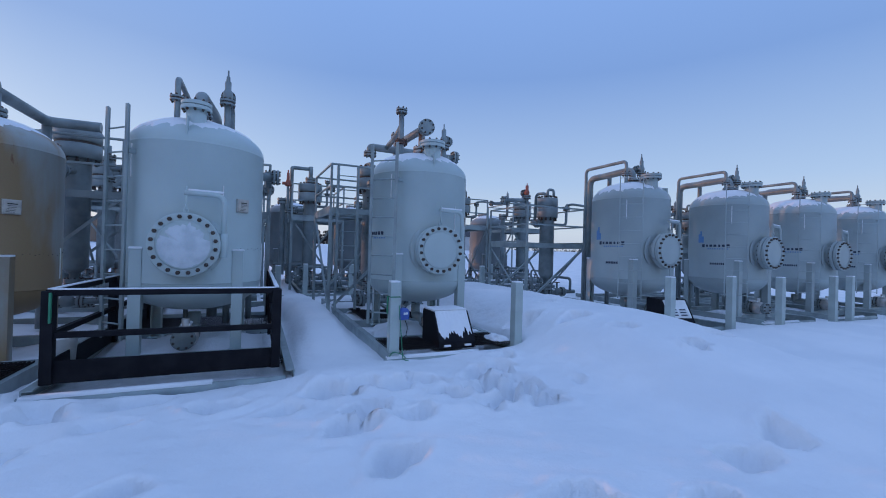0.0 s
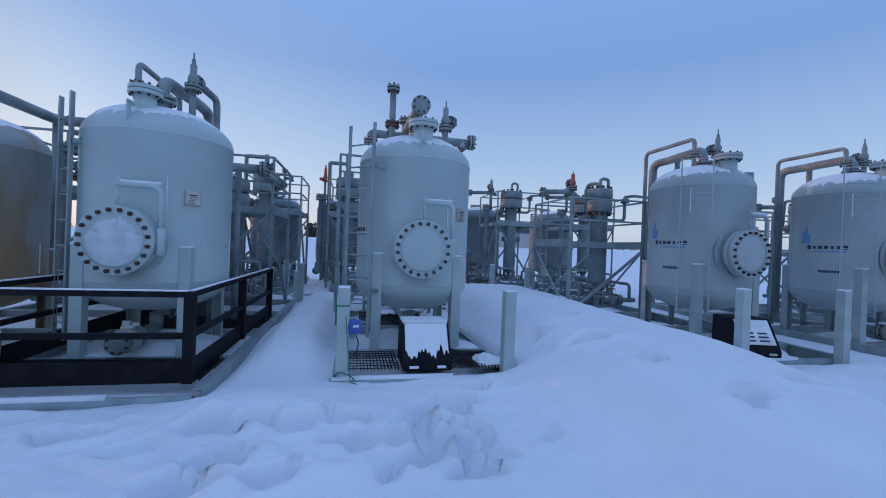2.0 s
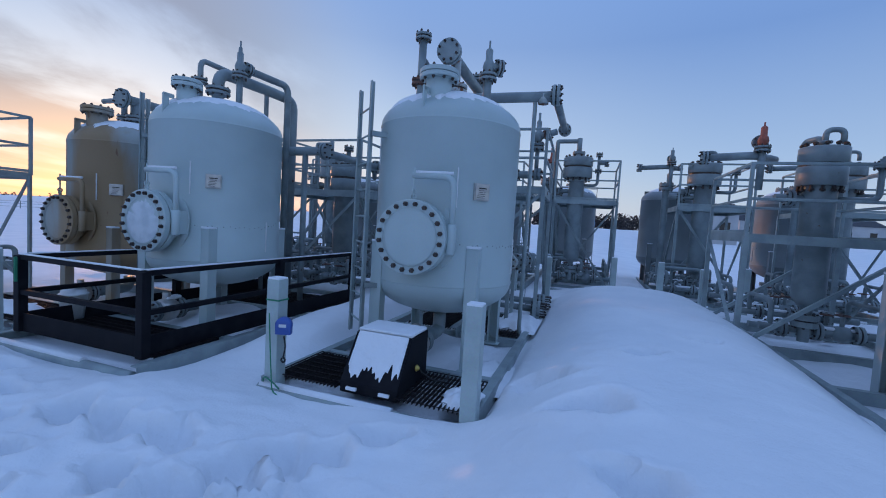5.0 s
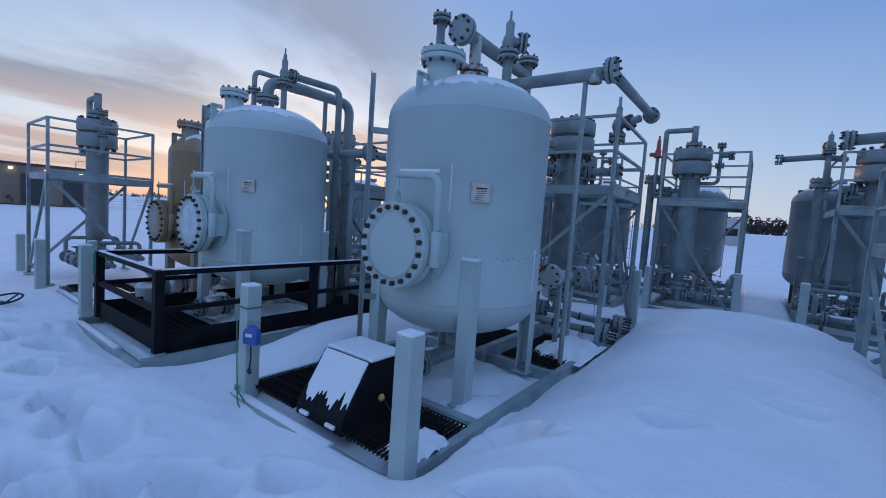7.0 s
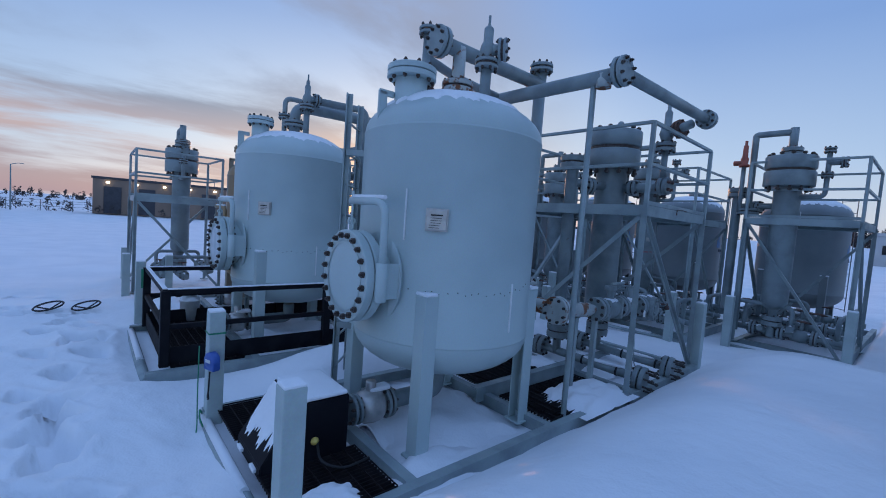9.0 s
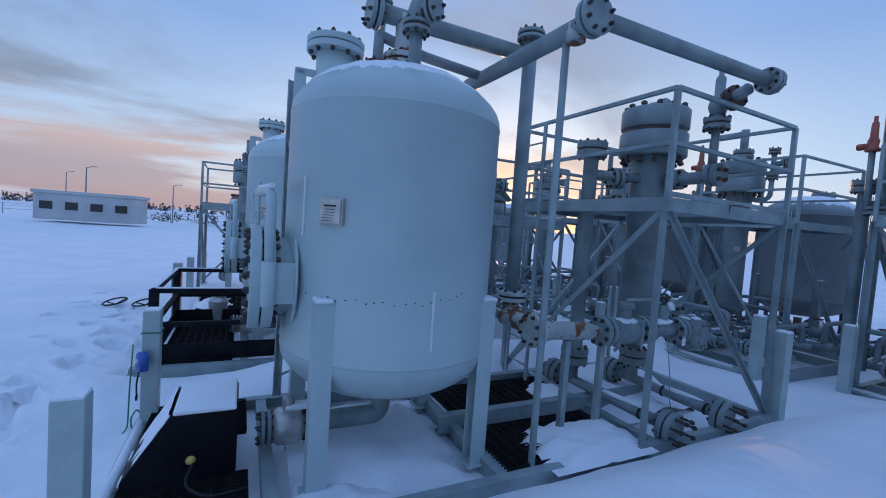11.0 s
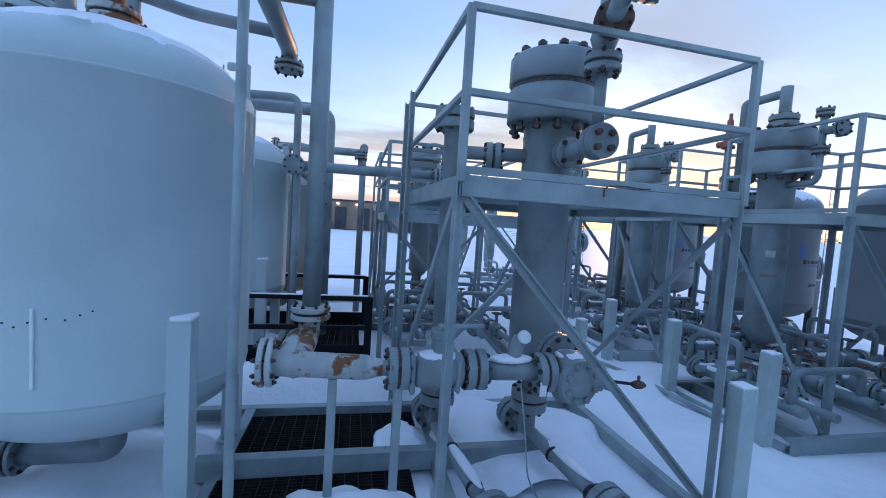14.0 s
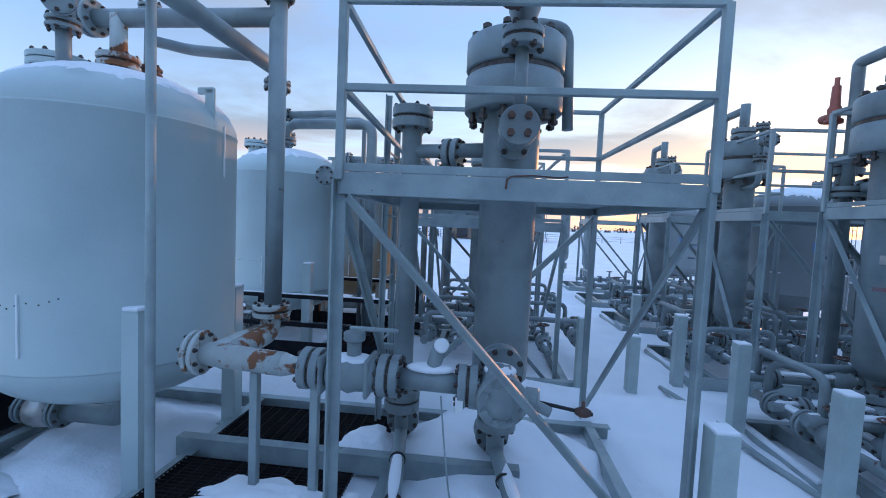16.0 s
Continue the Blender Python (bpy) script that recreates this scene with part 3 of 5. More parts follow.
    # bottom outlet with its block valve, running to the front
    bm = bmesh.new()
    tube(bm, [(0, 0, 0.5), (0, 0, 0.28), (0, -0.85, 0.28)], 0.085, 0.2, 18)
    part("outlet", bm, pipe_paint, tank)
    flange_pair(tank, (0, -0.62, 0.28), (0, 1, 0), 0.15, 0.03, 8)
    bm = bmesh.new()
    lathe(bm, [(0, 0), (0.1, 0), (0.15, 0.06), (0.16, 0.14), (0.15, 0.22), (0.1, 0.28), (0, 0.28)], axis((0, -0.66, 0.28), (0, -1, 0)), 20)
    cyl(bm, (0, -0.8, 0.28), (0, -0.8, 0.52), 0.05)
    part("valve", bm, plate_metal, tank, "cast ball valve dusted with snow")
    bm = bmesh.new()
    box(bm, (0, -0.72, 0.44), (0.12, 0.22, 0.05), 0.02)
    part("snow_ridge", bm, snow, tank)
    blind_flange(tank, (0, -0.98, 0.28), (0, -1, 0), 0.14, 0.03, 8)
    if ladder:
        q = Matrix.Rotation(radians(-46), 4, "Z")
        lad = None
        for s in (-1, 1):
            bm = bmesh.new()
            box(bm, (s * 0.24, -1.0, 1.95), (0.022, 0.012, 2.8), 0.003, q)
            p = part("ladder_rail", bm, paint, tank)
        for k in range(10):
            bm = bmesh.new()
            cyl(bm, q @ Vector((-0.24, -1.0, 0.6 + k * 0.3)), q @ Vector((0.24, -1.0, 0.6 + k * 0.3)), 0.008, 8)
            part("rung", bm, paint, tank)
        for z in (0.9, 2.8):
            for s in (-1, 1):
                bm = bmesh.new()
                box(bm, (s * 0.24, -0.945, z), (0.03, 0.12, 0.012), 0, q)
                part("bracket", bm, paint, tank)
        # lettering drawn as plain bars
        for k in range(7):
            bm = bmesh.new()
            box(bm, (0, -R - 0.002, 1.82), (0.066 - 0.02 * (k % 3 == 1), 0.006, 0.058 + 0.02 * (k in (0, 6))), 0.002, Matrix.Rotation(radians(-92 + k * 6.0), 4, "Z"))
            part("letter_bar", bm, dark_blue_ink, tank)
        for k in range(9):
            bm = bmesh.new()
            box(bm, (0, -R - 0.002, 1.74), (0.03, 0.006, 0.03), 0.001, Matrix.Rotation(radians(-84 + k * 3.4), 4, "Z"))
            part("letter_bar", bm, blue_ink, tank)
        for k, hgt in enumerate((0.22, 0.3, 0.16)):
            bm = bmesh.new()
            box(bm, (0, -R - 0.002, 1.90 + hgt / 2), (0.05, 0.006, hgt), 0.001, Matrix.Rotation(radians(-100 + k * 3.4), 4, "Z"))
            part("logo_bar", bm, blue_ink, tank)
        for k in range(8):
            bm = bmesh.new()
            box(bm, (0, -R - 0.002, 1.36), (0.03, 0.006, 0.05), 0.001, Matrix.Rotation(radians(-80 + k * 2.6), 4, "Z"))
            part("letter_bar", bm, dark_blue_ink, tank)
    return tank


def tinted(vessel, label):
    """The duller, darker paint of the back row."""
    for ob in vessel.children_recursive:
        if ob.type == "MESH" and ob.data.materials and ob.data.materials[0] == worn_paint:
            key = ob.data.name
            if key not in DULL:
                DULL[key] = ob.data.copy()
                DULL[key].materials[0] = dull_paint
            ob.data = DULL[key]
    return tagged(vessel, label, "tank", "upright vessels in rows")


DULL = {}
tank_2 = make_tank("upright grey painted vessel with a bolted round manway, snow on top", seed=1.3)
tank_2.location = (2.775, 7.55, 0)
tank_1 = make_tank("upright grey painted vessel with snow blown on its manway cover", seed=4.4, manway_z=1.50, snowy_cover=True, nozzle=0.125)
tank_1.location = (-0.855, 7.28, 0)
tank_0 = make_tank("upright vessel with ochre rust-stained sides and snow on top", ochre_tank, 7.7)
tank_0.location = (-3.53, 7.78, -0.15)
tank_3 = make_tank("upright grey vessel with a front ladder and dark blue lettering", worn_paint, seed=2.2, ladder=True, manway_z=1.66)
tank_3.location = (8.42, 7.70, 0)
for x in (11.55, 14.75, 17.9):
    copy_thing(tank_3, pose(x, 7.3, 0.03))
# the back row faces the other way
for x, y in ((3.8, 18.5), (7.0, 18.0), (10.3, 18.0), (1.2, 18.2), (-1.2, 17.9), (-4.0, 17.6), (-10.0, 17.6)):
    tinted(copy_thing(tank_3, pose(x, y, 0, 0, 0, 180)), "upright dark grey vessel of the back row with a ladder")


# ---- pipework on top of the vessels ----
def psv(parent, p, h=0.5, mat=pipe_paint, side=(1, 0, 0)):
    """A relief valve: base flange, body with a side outlet, bonnet and spindle cap."""
    p = Vector(p)
    flange_pair(parent, p, (0, 0, 1), 0.11, 0.03, 8)
    bm = bmesh.new()
    lathe(bm, [(0.05, 0.03), (0.06, 0.06), (0.075, 0.12), (0.06, 0.18), (0.045, 0.2), (0.045, 0.32), (0.03, 0.34), (0.026, h), (0.012, h + 0.02), (0.012, h + 0.1), (0, h + 0.1)], Matrix.Translation(p), 16)
    s = Vector(side)
    cyl(bm, p + Vector((0, 0, 0.13)), p + s * 0.14 + Vector((0, 0, 0.13)), 0.05)
    part("valve_body", bm, mat, parent)
    flange_pair(parent, p + s * 0.14 + Vector((0, 0, 0.13)), s, 0.105, 0.025, 6)


def loop_pipework(x, y, group="pipework on vessels"):
    """Vapour line that arches over the back of a vessel, and its relief valve."""
    t = thing("vapour_pipework", "grey painted pipes with flanges and a relief valve over a vessel", "pipework", group, at=(x, y, 0))
    flange_pair(t, (0.0, -0.05, 3.47), (0, 0, 1), 0.17, 0.04, 8)
    pipe(t, [(0, -0.05, 3.3), (0, -0.05, 3.76), (0.1, 1.0, 3.76), (0.1, 1.5, 3.76), (0.1, 1.5, 0.2)], 0.085, bend=0.2, seg=18)
    flange_pair(t, (-0.28, -0.12, 3.62), (0, 0, 1), 0.1, 0.025, 6)
    pipe(t, [(-0.28, -0.12, 3.2), (-0.28, -0.12, 3.93), (-0.28, 1.25, 3.93), (-0.28, 1.25, 0.2)], 0.04, bend=0.12)
    pipe(t, [(0.36, 0.0, 3.2), (0.36, 0.0, 3.68)], 0.045)
    psv(t, (0.36, 0.0, 3.70), 0.4, side=(0, 1, 0))
    pipe(t, [(0.36, 0.15, 3.83), (0.36, 1.05, 3.87), (0.36, 1.05, 0.15)], 0.055, bend=0.16)
    return t


lp = loop_pipework(-0.855, 7.28)
for x in (8.42, 11.55, 14.75, 17.9):
    copy_thing(lp, pose(x, 7.70 if x < 9 else 7.3, -0.1))
for x, y in ((-3.53, 7.75),):
    t = thing("vapour_pipework", "grey header pipe with flanges over a rust-stained vessel", "pipework", "pipework on vessels", at=(x, y, -0.2))
    flange_pair(t, (0.15, 0.0, 3.45), (0, 0, 1), 0.15, 0.04, 8)
    pipe(t, [(0.15, 0.0, 3.3), (0.15, 0.0, 3.72)], 0.08)
    blind_flange(t, (0.15, -0.25, 3.75), (0, -1, 0), 0.17, 0.035, 8)
    pipe(t, [(0.15, -0.25, 3.75), (0.15, 1.6, 3.75), (0.9, 1.6, 3.75)], 0.085, bend=0.15)
    pipe(t, [(-0.3, 0.1, 3.2), (-0.3, 0.1, 3.9), (-0.6, 0.3, 3.9), (-1.2, 0.3, 3.9)], 0.05)
    flange_pair(t, (-0.3, 0.1, 3.5), (0, 0, 1), 0.12, 0.03, 6)
    pipe(t, [(0.15, 1.6, 3.75), (0.15, 1.6, 0.2)], 0.07)

# header of the vessel that the walk goes round
t = thing("header_pipework", "grey header pipes with blind flanges and rust-stained joints", "pipework", "pipework on vessels", at=(2.8, 7.53, 0))
flange_pair(t, (0.0, 0.0, 3.42), (0, 0, 1), 0.16, 0.045, 8, rusty_pipe)
pipe(t, [(0, 0, 3.3), (0, 0, 3.82)], 0.065, rusty_pipe)
blind_flange(t, (-0.01, -0.27, 3.80), (0, -1, 0), 0.15, 0.04, 8)
pipe(t, [(-0.01, -0.29, 3.80), (-0.07, 1.40, 3.83)], 0.075)
pipe(t, [(-0.74, 1.05, 3.50), (-0.74, 1.05, 3.63), (1.18, 1.05, 3.60)], 0.075, bend=0.1)
flange_pair(t, (-0.74, 1.05, 3.48), (0, 0, 1), 0.13, 0.03, 8)
blind_flange(t, (1.19, 1.05, 3.62), (1, 0, 0), 0.145, 0.04, 8)
pipe(t, [(1.0, 1.05, 3.63), (1.0, 1.05, 3.5)], 0.075, rusty_pipe)
pipe(t, [(1.16, 1.05, 3.63), (1.16, 3.3, 3.65)], 0.062)
blind_flange(t, (1.16, 3.36, 3.65), (0, 1, 0), 0.12, 0.05, 8)
pipe(t, [(-0.44, -0.1, 3.2), (-0.44, -0.08, 4.06)], 0.05)
blind_flange(t, (-0.44, -0.08, 4.09), (0, 0, 1), 0.105, 0.03, 6)
flange_pair(t, (-0.44, -0.1, 3.5), (0, 0, 1), 0.115, 0.03, 6, rust_metal)
pipe(t, [(-0.44, -0.08, 3.80), (-0.42, 0.35, 3.70), (-0.40, 1.05, 3.64)], 0.05)
pipe(t, [(0.44, -0.04, 3.2), (0.44, -0.04, 3.52)], 0.05)
psv(t, (0.44, -0.04, 3.54), 0.34, side=(0.8, 0.6, 0))
# tall riser that drops to the spool behind
pipe(t, [(-0.07, 1.40, 1.36), (-0.07, 1.40, 4.0)], 0.072, seg=18)
blind_flange(t, (-0.06, 1.39, 4.03), (0, 0, 1), 0.14, 0.035, 8)
flange_pair(t, (-0.05, 1.40, 1.35), (0, 0, 1), 0.155, 0.04, 8, rusty_pipe)
pipe(t, [(-0.05, 1.40, 1.4), (-0.05, 1.39, 1.15), (0.6, 1.37, 1.13)], 0.085, rusty_pipe, 0.16)

# lower header behind the fenced vessel
t = thing("header_pipework", "grey header pipes with blind flange ends behind a fenced vessel", "pipework", "pipework on vessels", at=(-0.84, 7.28, 0))
pipe(t, [(-0.6, 1.12, 2.79), (1.11, 1.12, 2.79)], 0.075)
blind_flange(t, (1.11, 1.12, 2.79), (1, 0, 0), 0.14, 0.04, 8)
pipe(t, [(1.0, 1.12, 2.79), (1.0, 3.05, 2.80)], 0.07)
blind_flange(t, (1.0, 3.1, 2.80), (0, 1, 0), 0.14, 0.04, 8)
pipe(t, [(1.0, 3.0, 2.80), (0.8, 3.4, 2.6)], 0.05)
pipe(t, [(0.7, 1.12, 2.79), (0.7, 1.12, 0.2)], 0.05)
pipe(t, [(1.0, 2.0, 2.8), (1.0, 2.0, 3.0)], 0.04)
blind_flange(t, (1.0, 2.0, 3.0), (0, 0, 1), 0.09, 0.025, 6)

# pole that props the header
bm = bmesh.new()
cyl(bm, (0, 0, -0.05), (0, 0, 3.52), 0.03)
box(bm, (0, 0, 0.0), (0.14, 0.14, 0.02), 0.004)
box(bm, (0, 0.0, 3.53), (0.16, 0.08, 0.02), 0.004)
pole = mesh_object("pipe_support_pole", bm, steel_paint)
pole.location = (3.685, 8.59, 0.05)
tagged(pole, "slender grey steel pole propping an overhead pipe", "pole")


# ---- ladders beside the vessels ----
def make_ladder(label, x, y, turn, z0=0.25, z1=3.3, w=0.4):
    t = thing("ladder", label, "ladder", "fixed ladders", at=(x, y, 0))
    t.rotation_euler.z = radians(turn)
    for s in (-1, 1):
        bm = bmesh.new()
        angle_bar(bm, (s * w / 2, 0, z0), (s * w / 2, 0, z1), 0.055)
        part("side_rail", bm, steel_paint, t)
    n = int((z1 - z0) / 0.32)
    for k in range(n):
        bm = bmesh.new()
        cyl(bm, (-w / 2, 0, z0 + 0.2 + k * 0.32), (w / 2, 0, z0 + 0.2 + k * 0.32), 0.012, 8)
        part("rung", bm, steel_paint, t)
    for z in (0.9, 2.7):
        bm = bmesh.new()
        box(bm, (w / 2, 0.14, z), (0.05, 0.28, 0.06), 0.004)
        part("bracket", bm, steel_paint, t)
    return t


make_ladder("grey angle-iron ladder fixed to a vessel", 1.91, 6.87, -43, w=0.46)
make_ladder("grey steel ladder up to the platform", 1.85, 9.74, 0, 0.1, 3.4, 0.45)
make_ladder("grey angle-iron ladder fixed beside a vessel", -1.72, 6.75, -45)


# ---- skids ----
def make_skid(label, x0, x1, y0, y1, top=0.10, cross=(), h=0.2):
    t = thing("skid", label, "skid", "steel skids", at=((x0 + x1) / 2, y0, 0))
    w, L = (x1 - x0) / 2, y1 - y0
    for s in (-1, 1):
        bm = bmesh.new()
        channel(bm, (s * (w - 0.04), 0, top - h / 2), (s * (w - 0.04), L, top - h / 2), 0.08, h, flip=s)
        part("side_beam", bm, steel_paint, t)
    for c in cross:
        bm = bmesh.new()
        channel(bm, (-w + 0.06, c - y0, top - 0.08), (w - 0.06, c - y0, top - 0.08), 0.08, 0.15)
        part("cross_beam", bm, steel_paint, t)
    bm = bmesh.new()
    cyl(bm, (-w, 0.02, top - 0.13), (w * 0.9, 0.02, top - 0.13), 0.06, 18)
    part("front_pipe", bm, steel_paint, t)
    bm = bmesh.new()
    tube(bm, [(-w * 0.98, 0.02, top - 0.085), (w * 0.3, 0.02, top - 0.08)], 0.04, 0.1, 8)
    part("snow_ridge", bm, snow, t)
    return t


make_skid("grey steel skid frame partly buried in snow", 1.62, 3.84, 5.55, 12.15, 0.10, (6.55, 8.25, 10.0, 11.9))
make_skid("grey steel skid frame under a fenced vessel", -2.05, 0.46, 5.20, 12.1, 0.08, (6.4, 8.1, 10, 11.9))
make_skid("grey steel skid frame under a rust-stained vessel", -4.7, -2.25, 5.5, 12.1, 0.08, (6.5, 8.2, 10, 11.9))
for x0, x1 in ((7.2, 9.4), (10.7, 12.9), (13.8, 16.0), (16.8, 18.9)):
    make_skid("grey steel skid frame half buried in snow", x0, x1, 5.9, 12.2, 0.12, (6.6, 8.2, 10, 11.9))
for x0, x1, y0, y1, _ in [(s[0], s[1], s[2], s[3], 0) for s in SKIDS[7:]]:
    make_skid("grey steel skid frame of the back row", x0, x1, y0, y1, 0.12, (y0 + 0.3, y0 + 2.2, y0 + 3.2, y1 - 0.6))


def make_grating(x0, x1, y0, y1, z, along="y", pitch=0.04):
    """Open grating: upright bearing bars and twisted cross rods."""
    t = thing("grating", "dark steel bar grating walkway", "grating", "gratings", at=(x0, y0, z))
    L, W = (y1 - y0, x1 - x0) if along == "y" else (x1 - x0, y1 - y0)
    bm = bmesh.new()
    if along == "y":
        box(bm, (0, L / 2, -0.014), (0.006, L, 0.032))
    else:
        box(bm, (L / 2, 0, -0.014), (L, 0.006, 0.032))
    first = part("bar", bm, grate_steel, t)
    n = int(W / pitch)
    for i in range(1, n + 1):
        shared("bar", first, t, Matrix.Translation((i * W / n, 0, 0) if along == "y" else (0, i * W / n, 0)))
    bm = bmesh.new()
    if along == "y":
        box(bm, (W / 2, 0, -0.001), (W, 0.008, 0.008))
    else:
        box(bm, (0, W / 2, -0.001), (0.008, W, 0.008))
    rod = part("cross_rod", bm, grate_steel, t)
    n = int(L / 0.1)
    for i in range(1, n + 1):
        shared("cross_rod", rod, t, Matrix.Translation((0, i * L / n, 0) if along == "y" else (i * L / n, 0, 0)))
    return t


GRATINGS = [(1.72, 2.42, 5.66, 6.45, 0.11), (3.05, 3.72, 5.66, 6.45, 0.11), (1.98, 2.80, 8.36, 9.92, 0.12), (3.0, 3.70, 8.34, 9.78, 0.12),
            (-1.9, 0.3, 5.46, 6.30, 0.10), (-1.9, 0.3, 8.2, 9.4, 0.10), (-4.6, -2.35, 5.6, 6.4, 0.10)]
for a in GRATINGS:
    make_grating(*a)

# edge beam between the two back gratings
bm = bmesh.new()
channel(bm, (2.84, 8.12, 0.10), (2.84, 11.12, 0.10), 0.09, 0.17, flip=1)
eb = mesh_object("skid_beam", bm, steel_paint)
tagged(eb, "grey steel channel between two gratings", "beam")


# ---- bollards ----
def make_bollard(x, y, z, h, w=0.14, turn=0.0, snowy=True):
    t = thing("bollard", "square grey-green steel guard post capped with snow" if snowy else "square grey-green steel guard post", "post", "guard posts", at=(x, y, z))
    t.rotation_euler.z = radians(turn)
    bm = bmesh.new()
    box(bm, (0, 0, h / 2 - 0.1), (w, w, h + 0.2), 0.008)
    part("post", bm, bollard_paint, t)
    if snowy:
        bm = bmesh.new()
        box(bm, (0, 0, h + 0.008), (w * 0.96, w * 0.96, 0.022), 0.009)
        part("snow_cap", bm, snow, t)
    return t


for x, y, z, h in ((1.75, 5.63, 0, 1.06), (3.76, 5.61, 0, 1.05), (7.44, 5.77, 0.1, 1.02), (9.36, 5.8, 0.1, 1.03), (10.68, 5.55, 0.1, 1.03), (13.2, 5.7, 0.1, 1.05), (14.0, 5.7, 0.1, 1.05),
                   (3.74, 12.13, 0, 1.07), (2.75, 13.57, 0, 1.0), (1.35, 13.6, 0, 1.0), (0.3, 12.83, -0.1, 0.85), (5.25, 14.5, 0, 1.05), (3.5, 14.45, 0, 1.0), (6.3, 13.9, 0, 1.05), (8.1, 13.9, 0, 1.05),
                   (-7.5, 5.4, -0.1, 0.9), (-5.2, 6.1, -0.1, 0.95), (-5.0, 5.3, -0.1, 1.0), (-2.35, 5.35, 0, 1.05), (-0.1, 13.6, 0, 1.0), (-1.9, 13.6, 0, 1.0), (0.5, 12.1, 0.0, 1.0), (6.9, 12.4, 0, 1.05)):
    make_bollard(x, y, z, h)


# ---- black guard rail on the fenced skid ----
def guard_rail():
    t = thing("guard_rail", "black painted square-tube guard rail with kick plates, snow on top", "railing", at=(0.22, 5.40, 0))
    pts = [(-2.11, 4.1), (-2.11, 0), (0, 0), (0, 4.1)]
    for (ax, ay), (bx, by) in zip(pts, pts[1:]):
        for z in (0.985, 0.56):
            bm = bmesh.new()
            beam(bm, (ax, ay, z), (bx, by, z), 0.06)
            part("rail", bm, black_paint, t)
        bm = bmesh.new()
        d = Vector((bx - ax, by - ay, 0)).normalized() * 0.02
        box(bm, ((ax + bx) / 2, (ay + by) / 2, 0.19), (abs(bx - ax) + 0.014, abs(by - ay) + 0.014, 0.23), 0.003)
        part("kick_plate", bm, black_paint, t)
        bm = bmesh.new()
        beam(bm, (ax + d.x, ay + d.y, 1.021), (bx - d.x, by - d.y, 1.021), 0.05, 0.016, 0.006)
        part("snow_ridge", bm, snow, t)
    for x, y in ((-2.11, 0), (0, 0), (0, 2.05), (0, 4.1), (-2.11, 2.05), (-2.11, 4.1)):
        bm = bmesh.new()
        box(bm, (x, y, 0.54), (0.1, 0.1, 0.93), 0.006)
        part("post", bm, black_paint, t)


guard_rail()


# ---- black valve box on the skid's front ----
def valve_box(x, y, z, snowy=True, turn=0, papers=False):
    t = thing("valve_box", "black steel valve box with sloped lid under patchy snow" if snowy else "black steel box with a sloped notice panel", "box", at=(x, y, z))
    t.rotation_euler.z = radians(turn)
    prof = [(-0.36, 0.0), (-0.36, 0.10), (-0.08, 0.52), (0.34, 0.52), (0.34, 0.0)]
    bm = bmesh.new()
    a, b = [bm.verts.new((-0.30, p, q)) for p, q in prof], [bm.verts.new((0.30, p, q)) for p, q in prof]
    bm.faces.new(a), bm.faces.new(b[::-1])
    for i in range(5):
        j = (i + 1) % 5
        bm.faces.new([a[i], b[i], b[j], a[j]])
    bmesh.ops.bevel(bm, geom=list(bm.edges), offset=0.008, segments=2, affect="EDGES")
    part("housing", bm, black_paint, t)
    if snowy:
        bm = bmesh.new()
        box(bm, (0.0, 0.13, 0.535), (0.58, 0.40, 0.035), 0.014)
        part("snow_cap", bm, snow, t)
        # ragged sheet of snow on the slope
        bm = bmesh.new()
        n, k = 60, 14
        slope = Vector((0, -0.28, -0.42))
        up = Vector((0, -0.42, 0.28)).normalized()
        rows = []
        for i in range(n + 1):
            u = -0.27 + 0.54 * i / n
            ln = 0.76 + 0.30 * noise.noise(Vector((u * 8, 3, 0))) + 0.30 * noise.noise(Vector((u * 26, 9, 0)))
            ln = max(0.25, min(ln, 0.95))
            rows.append([bm.verts.new(Vector((u, -0.08, 0.52)) + slope * (ln * j / k) + up * (0.006 + 0.014 * (1 - j / k) + 0.006 * noise.noise(Vector((u * 20, j * 0.7, 1)))) * (0.2 if i in (0, n) or j == k else 1)) for j in range(k + 1)])
        for a, b in zip(rows, rows[1:]):
            for j in range(k):
                bm.faces.new([a[j], b[j], b[j + 1], a[j + 1]]).smooth = True
        part("snow_patch", bm, snow, t, "ragged snow sliding off the slope")
    for s in (-0.17, 0.17):
        bm = bmesh.new()
        box(bm, (s, -0.37, 0.05), (0.11, 0.03, 0.03), 0.006)
        part("hinge", bm, plate_metal if not snowy else snow, t)
    if papers:
        m = Matrix.Translation((0.0, -0.225, 0.315)) @ Matrix.Rotation(radians(56.3), 4, "X")
        bm = bmesh.new()
        box(bm, (0.0, 0.03, 0), (0.5, 0.4, 0.012), 0.003, m)
        pn = part("notice", bm, white_plastic, t, "white notice panel with unreadable print")
        for k in range(6):
            bm = bmesh.new()
            box(bm, (-0.1 + 0.2 * (k % 2), -0.11 + 0.06 * (k // 2), 0.008), (0.14, 0.025, 0.004), 0, m)
            part("print", bm, dark_blue_ink, pn)
    bm = bmesh.new()
    lathe(bm, [(0, 0), (0.03, 0), (0.034, 0.01), (0.02, 0.03), (0.012, 0.035), (0, 0.035)], axis((0.30, 0.05, 0.2), (1, 0, 0)), 18)
    part("knob", bm, yellow_plastic, t, "yellow round knob")
    return t


valve_box(2.77, 6.03, 0.06)
valve_box(7.80, 6.05, 0.14, False, -14, True)


